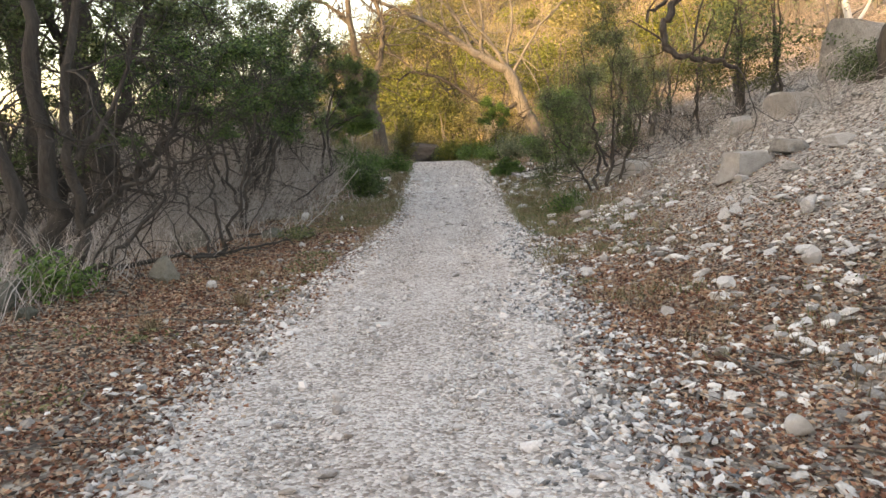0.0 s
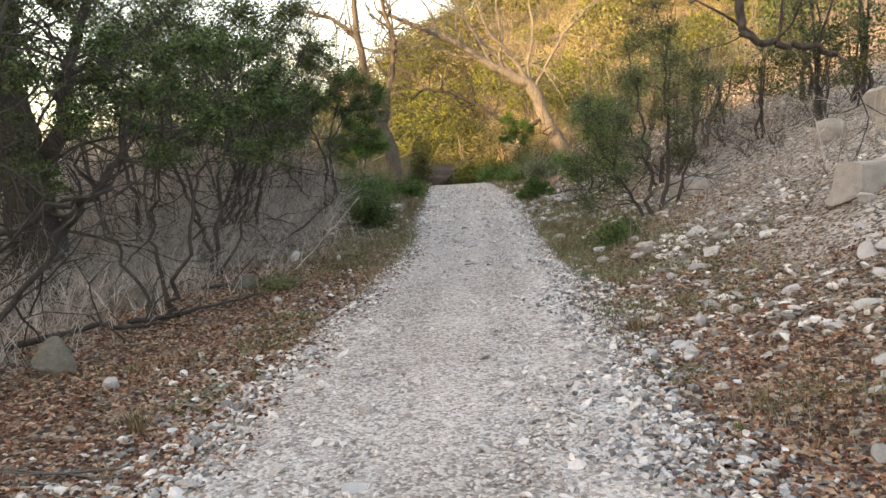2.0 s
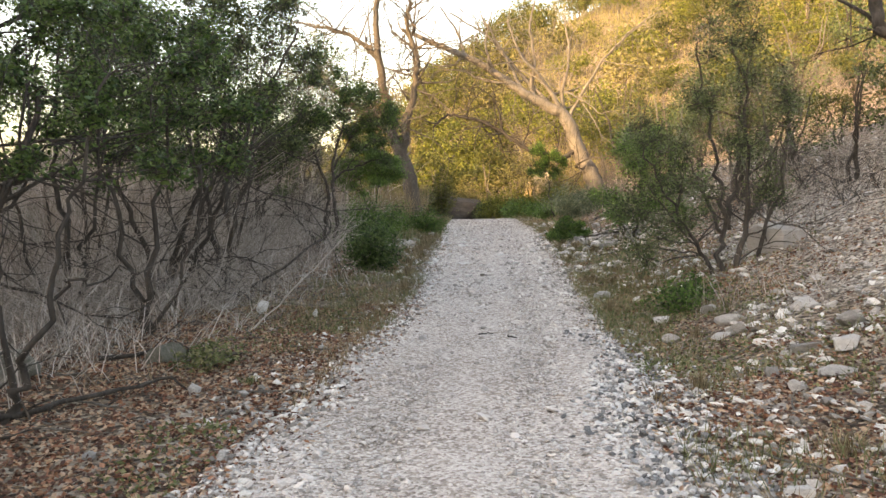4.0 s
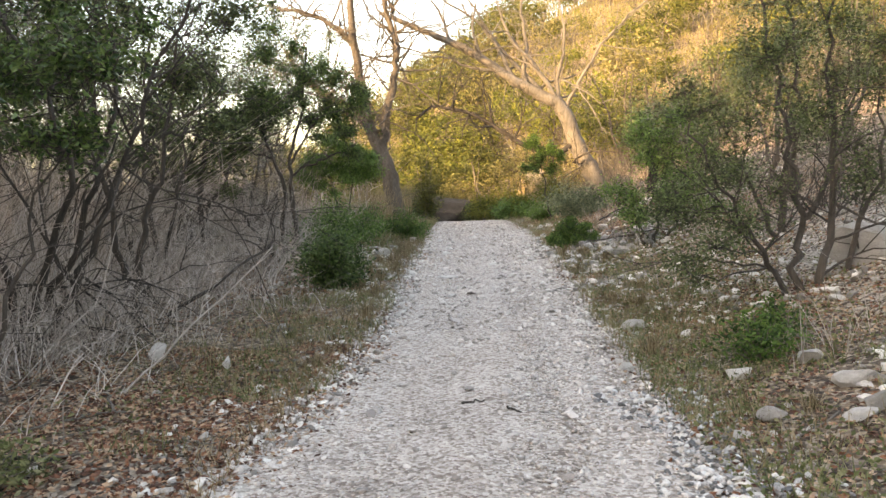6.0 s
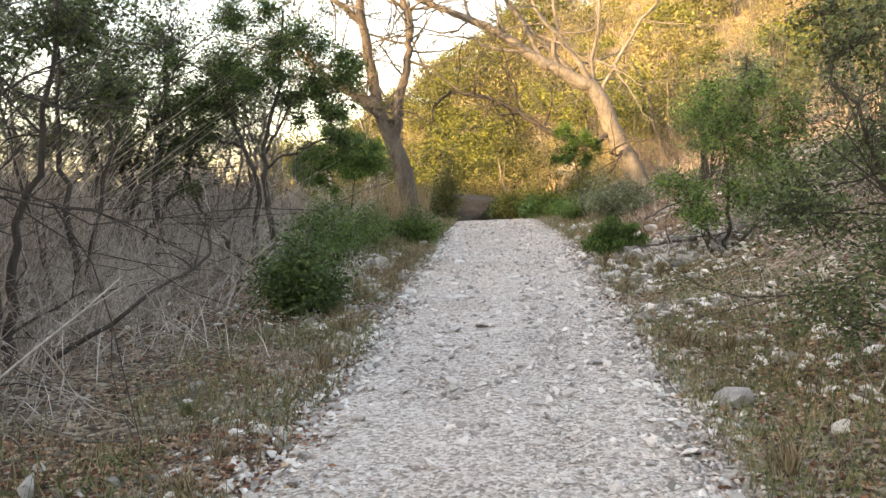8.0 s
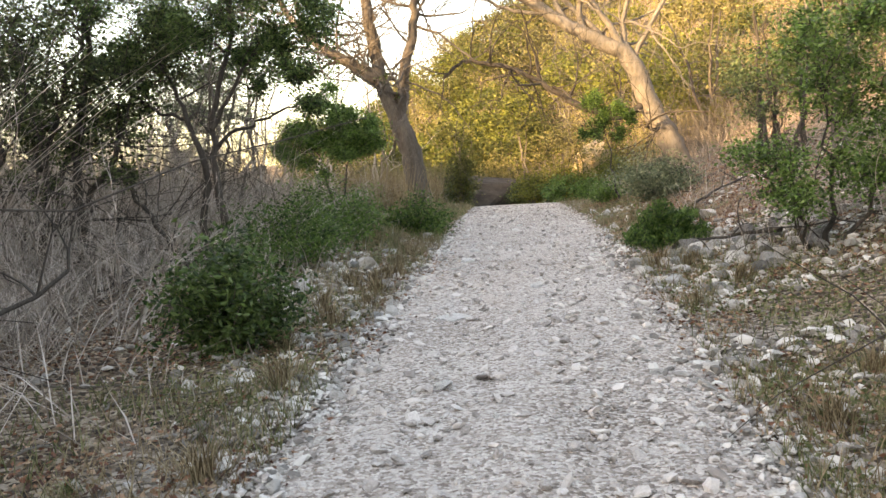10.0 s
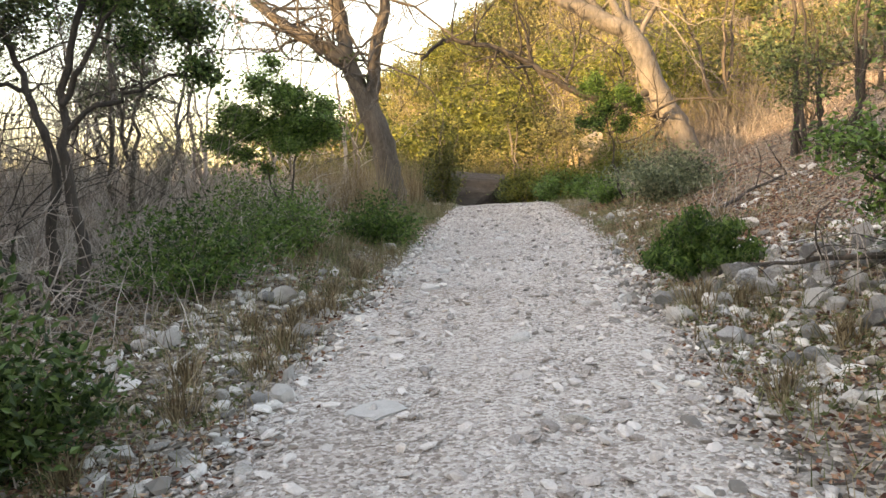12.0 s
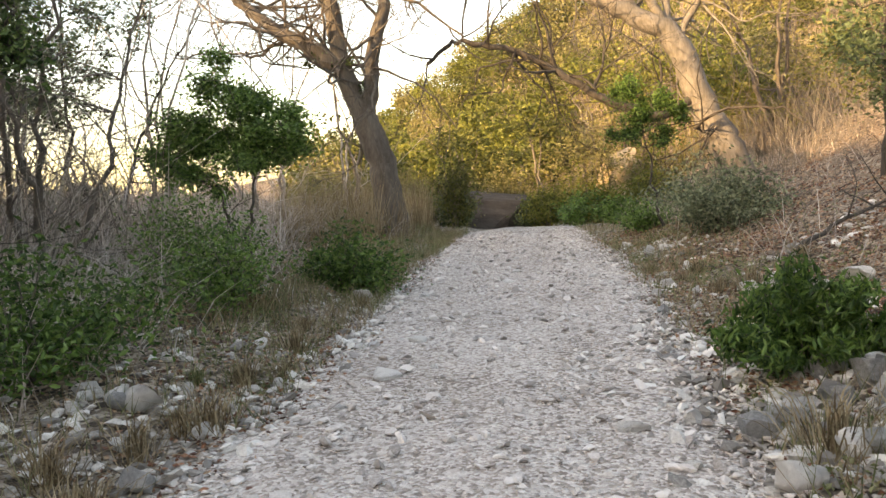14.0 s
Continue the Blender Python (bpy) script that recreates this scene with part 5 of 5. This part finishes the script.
# ---- bushes ----
bush("bush", 2.3, 26.1, 1.05, 0.76, M_DEEPGREEN, "deep green spiky evergreen bush beside a stone pile", leaf=0.075, count=7500, seed=61, narrow=0.3, dense=0.085, up=2.0)
bush("bush", -2.15, 21.5, 1.15, 1.25, M_LEAF, "dense dark green bush at the trail edge", leaf=0.065, count=7000, seed=62, group="bushes along the left verge")
bush("bush", -2.95, 25.8, 2.1, 1.05, M_DEEPGREEN, "wide green bush at the trail edge", leaf=0.06, count=6500, seed=63, group="bushes along the left verge", d=2.4)
bush("bush", -1.78, 30.2, 1.35, 0.95, M_DEEPGREEN, "rounded green bush at the trail edge", leaf=0.065, count=5200, seed=64, group="bushes along the left verge")
bush("bush", -2.5, 28.3, 1.2, 1.1, M_BRIGHT, "loose olive green bush in dry grass", leaf=0.06, count=3000, seed=65, group="bushes along the left verge")
bush("bush", -3.5, 29.6, 1.8, 1.5, M_BRIGHT, "loose green bush beneath a green shrub-tree", leaf=0.055, count=4200, seed=73, group="bushes along the left verge")
bush("bush", 3.4, 34.0, 2.2, 1.3, M_GREYLEAF, "broad grey-green bush at the foot of the slope", leaf=0.075, count=9000, seed=66)
bush("bush", 2.6, 36.5, 1.3, 0.7, M_BRIGHT, "low green bush near the crest", leaf=0.07, count=2600, seed=67)
bush("bush", 2.85, 16.1, 0.55, 0.4, M_DEEPGREEN, "small green bush in stony ground", leaf=0.045, count=900, seed=68)
bush("bush", 2.5, 15.55, 0.75, 0.45, M_DEEPGREEN, "small dark green bush beside rocks", leaf=0.05, count=1300, seed=69)
bush("bush", 8.3, 15.2, 1.3, 0.9, M_JUNIPER, "green juniper bush high on the slope", leaf=0.06, count=2800, seed=70)
bush("bush", -4.3, 8.2, 1.1, 0.6, M_BRIGHT, "small pale green bush beneath the juniper", leaf=0.075, count=1100, seed=71)
bush("bush", -2.55, 13.2, 0.8, 0.3, M_GREENGRASS, "low olive green weed clump", leaf=0.05, count=900, seed=72)

# ---- dry thicket on the left ----
DRY = [dry_shrub("dry_shrub", -3.9 - 0.9 * k, 16.5 + 2.2 * k, 1.3 + 0.2 * k, 80 + k, "leafless grey shrub of tangled thin stems", "dry thicket") for k in range(4)]


def thicket():
    r = np.random.default_rng(91)
    for i in range(75):
        y = r.uniform(10, 58)
        x = path_left(min(y, 42)) - 1.3 - abs(r.normal(0, 1)) * (2.0 + 0.22 * y)
        if x > -3 and 24 < y < 32:
            continue
        k = r.uniform(0.6, 1.15)
        copy_thing(DRY[i % 4], pose(x, y, gz(x, y) - 0.03, 0, 0, r.uniform(0, 360)) @ Matrix.Diagonal((k, k, k, 1)))
    for i in range(35):                            # tall grey brush that closes the valley side
        y = r.uniform(14, 62)
        x = -6.5 - 0.1 * y - (6 + 0.22 * y) * r.random()
        k = r.uniform(1.3, 2.3)
        copy_thing(DRY[i % 4], pose(x, y, gz(x, y) - 0.05, 0, 0, r.uniform(0, 360)) @ Matrix.Diagonal((k, k, k, 1)))
    for i in range(22):
        y = r.uniform(13, 25)
        x = path_right(y) + 2.2 + abs(r.normal(0, 2.5))
        k = r.uniform(0.5, 0.9)
        copy_thing(DRY[i % 4], pose(x, y, gz(x, y) - 0.03, 0, 0, r.uniform(0, 360)) @ Matrix.Diagonal((k, k, k, 1)))
    for i in range(46):                            # fine grey shrubs between the near evergreens
        y = r.uniform(12, 26)
        x = -3.4 - 4.2 * r.random()
        k = r.uniform(0.7, 1.25)
        copy_thing(DRY[i % 4], pose(x, y, gz(x, y) - 0.03, 0, 0, r.uniform(0, 360)) @ Matrix.Diagonal((k, k, k * 1.15, 1)))
    for i in range(34):                            # tangled grey shrubs past the oak
        y = r.uniform(24, 42)
        x = -4.6 - 6.5 * r.random()
        k = r.uniform(0.9, 1.7)
        copy_thing(DRY[i % 4], pose(x, y, gz(x, y) - 0.03, 0, 0, r.uniform(0, 360)) @ Matrix.Diagonal((k, k, k, 1)))
    dark = [dry_shrub("dead_shrub", 5.3 + k, 20.2 + k, 1.1, 96 + k, "dark dead shrub on the slope beneath junipers", "dead brush on the slope", 6, 2, M_DARKBARK, 0.8) for k in range(2)]
    for i in range(16):
        y = r.uniform(17.5, 25)
        x = 4.6 + 3.6 * r.random()
        k = r.uniform(0.6, 1.2)
        copy_thing(dark[i % 2], pose(x, y, gz(x, y) - 0.03, 0, 0, r.uniform(0, 360)) @ Matrix.Diagonal((k, k, k * 0.8, 1)))


thicket()


# ---- woods on the valley side and the hill ----
def wood_tree(name, seed, h, w, leafmat, barkmat, label, group, count, leaf, bare, clumps=9, lite=False):
    r = np.random.default_rng(seed)
    cl = []
    for i in range(clumps):
        a, k = r.uniform(0, 6.283), math.sqrt(r.random())
        cl.append(((math.cos(a) * k * w * 0.42, math.sin(a) * k * w * 0.42, h * (0.38 + 0.5 * r.random() * (1 - 0.5 * k))), w * r.uniform(0.2, 0.32), w * r.uniform(0.15, 0.24)))
    st = []
    for i in range(3):
        dx, dy = r.normal(0, 0.16 * w, 2)
        st.append(([(r.normal(0, 0.1), r.normal(0, 0.1), 0), (dx * 0.3, dy * 0.3, h * 0.3), (dx, dy, h * 0.75)], 0.03 * h * 0.6, 0.015))
    return tree(name, (0, 0, 0), st, cl, leafmat, barkmat, label, group=group, seed=seed, count=count, leaf=leaf, bare=bare, twig=3 if lite else 5, sides=4, lite=lite)


def plant(kinds, spots, r):
    """Move each first tree to a spot, and copy it to the others."""
    for i, (x, y, k) in enumerate(spots):
        m = pose(x, y, gz(x, y) - 0.1, 0, 0, r.uniform(0, 360)) @ Matrix.Diagonal((k, k, k * r.uniform(0.85, 1.15), 1))
        if i < len(kinds):
            kinds[i].matrix_basis = m
        else:
            copy_thing(kinds[i % len(kinds)], m)


def hill_woods():
    r = np.random.default_rng(101)
    near = [wood_tree("hill_tree", 201, 4.6, 3.8, M_HILLGREEN, M_BARK, "yellow-green evergreen on the sunlit hillside", "hillside woods", 280, 0.16, 1, 8, True),
            wood_tree("hill_tree", 202, 4.2, 4.0, M_HILLDRY, M_PALEBARK, "tawny half-bare tree on the sunlit hillside", "hillside woods", 170, 0.13, 8, 8, True),
            wood_tree("hill_tree", 203, 5.0, 3.6, M_HILLOLIVE, M_BARK, "olive green evergreen on the sunlit hillside", "hillside woods", 240, 0.17, 1, 8, True),
            wood_tree("hill_tree", 204, 4.6, 3.6, M_HILLDRY, M_PALEBARK, "tawny half-bare tree on the sunlit hillside", "hillside woods", 60, 0.12, 16, 7, True)]
    far = [wood_tree("hill_tree", 205, 4.8, 4.6, M_HILLGREEN, M_BARK, "yellow-green evergreen high on the sunlit hillside", "hillside woods", 110, 0.25, 0, 8, True),
           wood_tree("hill_tree", 206, 4.4, 4.6, M_HILLDRY, M_PALEBARK, "tawny tree high on the sunlit hillside", "hillside woods", 90, 0.22, 2, 9, True),
           wood_tree("hill_tree", 207, 4.4, 5.0, M_HILLOLIVE, M_BARK, "olive green evergreen high on the sunlit hillside", "hillside woods", 110, 0.24, 0, 9, True),
           wood_tree("hill_tree", 208, 4.8, 4.4, M_HILLDRY, M_PALEBARK, "half-bare tawny tree high on the sunlit hillside", "hillside woods", 50, 0.2, 5, 8, True),
           wood_tree("hill_tree", 209, 5.2, 4.8, M_HILLGREEN, M_BARK, "yellow-green evergreen high on the sunlit hillside", "hillside woods", 105, 0.25, 0, 8, True)]
    spots = {"near": [], "far": []}
    every = []
    tries = 0
    while len(every) < 235 and tries < 9000:
        tries += 1
        y = 40 + 86 * r.random() ** 1.05
        lo = np.interp(y, [26, 38, 44, 48, 60, 80, 110, 140], [7.0, 6.5, 4.5, -5.5, -11, -19, -30, -36])
        x = lo + (21 + 0.3 * y) * r.random() ** 1.2
        k = r.uniform(0.75, 1.2) * (0.6 if y < 40 else 1)
        if all((x - a) ** 2 + (y - b) ** 2 > (1.85 * k) ** 2 for a, b, _ in every):
            every.append((x, y, k))
            spots["near" if y < 58 and len(spots["near"]) < 84 else "far"].append((x, y, k))
    plant(near, spots["near"], r)
    plant(far, spots["far"], r)


def valley_woods():
    r = np.random.default_rng(111)
    kinds = [wood_tree("valley_tree", 301, 5.5, 3.4, M_JUNIPER, M_DARKBARK, "dark evergreen in the thicket below the trail", "valley woods", 300, 0.13, 5, 8, True),
             wood_tree("bare_tree", 302, 6.0, 3.0, M_JUNIPER, M_BARK, "thin leafless grey tree in the thicket", "bare valley trees", 0, 0.1, 16, 5, True),
             wood_tree("valley_tree", 303, 5.0, 3.0, M_GREYLEAF, M_DARKBARK, "dull green evergreen in the thicket below the trail", "valley woods", 300, 0.13, 5, 8, True)]
    far = [wood_tree("valley_tree", 304, 5.5, 5.0, M_GREYLEAF, M_BARK, "grey-green tree on the far valley side", "valley woods", 60, 0.34, 1, 6, True),
           wood_tree("valley_tree", 305, 5.0, 5.0, M_TWIG, M_TWIG, "bare greyish tree on the far valley side", "valley woods", 40, 0.22, 6, 6, True)]
    spots = []
    while len(spots) < 40:
        y = 9 + 60 * r.random()
        x = -6.2 - 0.08 * y - (7 + 0.35 * y) * r.random()
        if 24 < y < 46 and x > -10 and r.random() < 0.85:
            continue
        if all((x - a) ** 2 + (y - b) ** 2 > 2.0 for a, b, _ in spots):
            spots.append((x, y, r.uniform(0.6, 1.0)))
    plant(kinds, spots, r)
    spots = []
    while len(spots) < 130:
        y = 30 + 150 * r.random()
        x = -15 - 0.12 * y - (20 + 0.5 * y) * r.random()
        spots.append((x, y, r.uniform(0.8, 1.25)))
    plant(far, spots, r)


def slope_woods():
    r = np.random.default_rng(121)
    kinds = [wood_tree("slope_tree", 401, 3.6, 2.2, M_JUNIPER, M_DARKBARK, "thin dark-stemmed juniper on the stony slope", "slope woods", 420, 0.09, 5, 7, True),
             wood_tree("slope_tree", 402, 4.2, 2.0, M_GREYLEAF, M_BARK, "thin half-bare tree on the stony slope", "slope woods", 130, 0.08, 12, 6, True),
             wood_tree("slope_tree", 403, 3.4, 2.4, M_HILLOLIVE, M_DARKBARK, "olive green shrub-tree on the slope", "slope woods", 460, 0.09, 4, 7, True)]
    spots = []
    while len(spots) < 50:
        y = 18 + 24 * r.random()
        x = np.interp(y, [18, 24, 34, 42], [6.2, 4.9, 5.6, 6.6]) + 11 * r.random() ** 1.4
        k = r.uniform(0.6, 1.1)
        if all((x - a) ** 2 + (y - b) ** 2 > (1.15 * k) ** 2 for a, b, _ in spots):
            spots.append((x, y, k))
    spots += [(6.9, 17.6, 0.8), (7.9, 18.0, 0.9), (9.2, 17.9, 0.9), (7.4, 18.9, 1.0)]
    plant(kinds, spots, r)


hill_woods()
slope_woods()
valley_woods()

# sunlit rock face by the leaning tree, and dark bushes in the dip past the crest
# the outcrop gets its golden light from its own colour
rock(2.75, 47.6, 1.5, 1.2, 2.6, 35, 5, "limestone outcrop with golden sunlight in its colour below the hillside trees", "boulder", "", 0.36, M_SUNLITROCK, "boulder", 16)
rock(3.6, 48.2, 1.6, 1.2, 2.0, 80, 6, "limestone outcrop with golden sunlight in its colour below the hillside trees", "boulder", "", 0.3, M_SUNLITROCK, "boulder", -8)
# the dip's shade comes from the bank's own dark colour
rock(-1.5, 48.2, 6.4, 2.2, 2.7, -10, 4, "bare earth bank with shade in its colour in the dip beyond the crest", "earth bank", "", 0.14, M_SHADEDEARTH, "earth_bank", -30, 9)
CREST_BUSHES = [(-2.9, 46.4, 1.8, 1.5, M_JUNIPER), (0.2, 46.9, 1.5, 1.0, M_JUNIPER), (-2.4, 45.2, 1.6, 1.3, M_JUNIPER), (-0.9, 49.0, 2.6, 2.4, M_HILLDRY), (1.6, 44.0, 1.6, 1.2, M_BRIGHT), (0.6, 45.8, 1.7, 1.5, M_HILLGREEN), (1.3, 47.2, 2.2, 2.3, M_HILLGREEN), (3.4, 43.2, 1.6, 1.4, M_HILLGREEN), (-4.2, 45.0, 2.0, 1.4, M_JUNIPER), (-1.95, 42.0, 1.5, 2.9, M_HILLOLIVE), (-3.6, 43.5, 1.6, 1.9, M_HILLDRY), (-5.0, 44.5, 1.8, 1.8, M_HILLDRY), (-6.6, 46.0, 2.2, 2.0, M_HILLDRY), (2.4, 41.0, 1.2, 0.7, M_BRIGHT), (2.2, 43.9, 1.5, 1.2, M_HILLGREEN), (2.2, 46.4, 1.3, 1.7, M_HILLGREEN), (3.9, 47.5, 2.4, 2.4, M_HILLGREEN)]
for k, (x, y, w, h, m) in enumerate(CREST_BUSHES):
    bush("bush", x, y, w, h, m, "dense olive bush in the dip beyond the crest" if m is M_JUNIPER else "yellow-green bush at the foot of the sunlit hill", leaf=0.11, count=2600, seed=150 + k, group="bushes beyond the crest")


def fallen_branch(points, r0, seed, label, bark=None):
    r = np.random.default_rng(seed)
    x0, y0, _ = points[0]
    root = thing("fallen_branch", (x0, y0, gz(x0, y0)), label, "branch", "fallen branches")
    p = [(x - x0, y - y0, gz(x, y) + z - gz(x0, y0)) for x, y, z in points]
    q, w = bend(r, p, r0, r0 * 0.45, 4, 0.015)
    v, f = tubes([(q, w)], 7)
    part("limb", mesh_of("limb", v, f, bark or M_DARKBARK, True), root)
    for i in range(4):
        wood = []
        sprout(r, q[r.integers(3, len(q))], r.normal(size=3) + (0, 0, 0.5), 0.45, r0 * 0.4, 1, wood, [], 2)
        v, f = tubes(wood, 4)
        part("twig", mesh_of("twig", v, f, bark or M_DARKBARK, True), root)


for k, (pts, r0) in enumerate((([(-3.6, 11.0, 0.04), (-3.3, 11.4, 0.06), (-2.9, 11.9, 0.05), (-2.5, 12.3, 0.12)], 0.03),
                               ([(-3.9, 19.0, 0.1), (-3.2, 19.3, 0.5), (-2.75, 20.2, 0.95)], 0.03),
                               ([(-2.7, 15.2, 0.05), (-2.15, 15.5, 0.6), (-1.75, 16.4, 1.05)], 0.014),
                               ([(-4.3, 9.9, 0.1), (-3.7, 10.2, 0.18), (-3.2, 10.6, 0.08)], 0.04),
                               ([(-3.6, 13.2, 0.08), (-3.0, 13.5, 0.1), (-2.3, 13.5, 0.04)], 0.025),
                               ([(3.3, 24.4, 0.1), (2.9, 24.9, 0.14), (2.6, 25.5, 0.1)], 0.03),
                               ([(3.4, 30.0, 0.05), (3.9, 30.3, 0.1), (4.6, 30.5, 0.1)], 0.035))):
    fallen_branch(pts, r0, 900 + k, "thin pale dead branch leaning out of the brush" if k == 2 else "broken dark dead branch lying in the leaf litter", M_TWIG if k == 2 else None)
SNAG = thing("dead_tree", (9.5, 17.4, gz(9.5, 17.4) - 0.1), "pale barkless dead trunk leaning on the upper slope", "dead tree")
_r5 = np.random.default_rng(940)
_v, _f = tubes([bend(_r5, [(0, 0, 0), (-0.25, 0, 0.7), (-0.42, 0, 1.5), (-0.7, 0.1, 2.6)], 0.11, 0.06, 4, 0.012)], 9)
part("trunk", mesh_of("trunk", _v, _f, M_PALESTONE, True), SNAG)
_v, _f = tubes([bend(_r5, [(-0.28, 0, 0.9), (0.1, 0, 1.5), (0.3, 0, 2.3)], 0.05, 0.02, 4, 0.012)], 7)
part("limb", mesh_of("limb", _v, _f, M_PALESTONE, True), SNAG)
for x, y, turn in ((0.13, 14.75, 20), (0.42, 14.5, -60), (-1.05, 12.3, 80)):
    a = radians(turn)
    pts = [(x + 0.09 * t * math.cos(a), y + 0.09 * t * math.sin(a), 0.03) for t in (-1, 0, 1)]
    r4 = np.random.default_rng(int(y * 10))
    q, w = bend(r4, [(p[0] - x, p[1] - y, 0.03) for p in pts], 0.011, 0.006, 3, 0.006)
    v, f = tubes([(q, w)], 6)
    root = new("stick", mesh_of("stick", v, f, M_DARKBARK, True))
    root.matrix_basis = Matrix.Translation((x, y, gz(x, y)))
    tagged(root, "short dark stick lying on the gravel path", "stick", "sticks on the path")
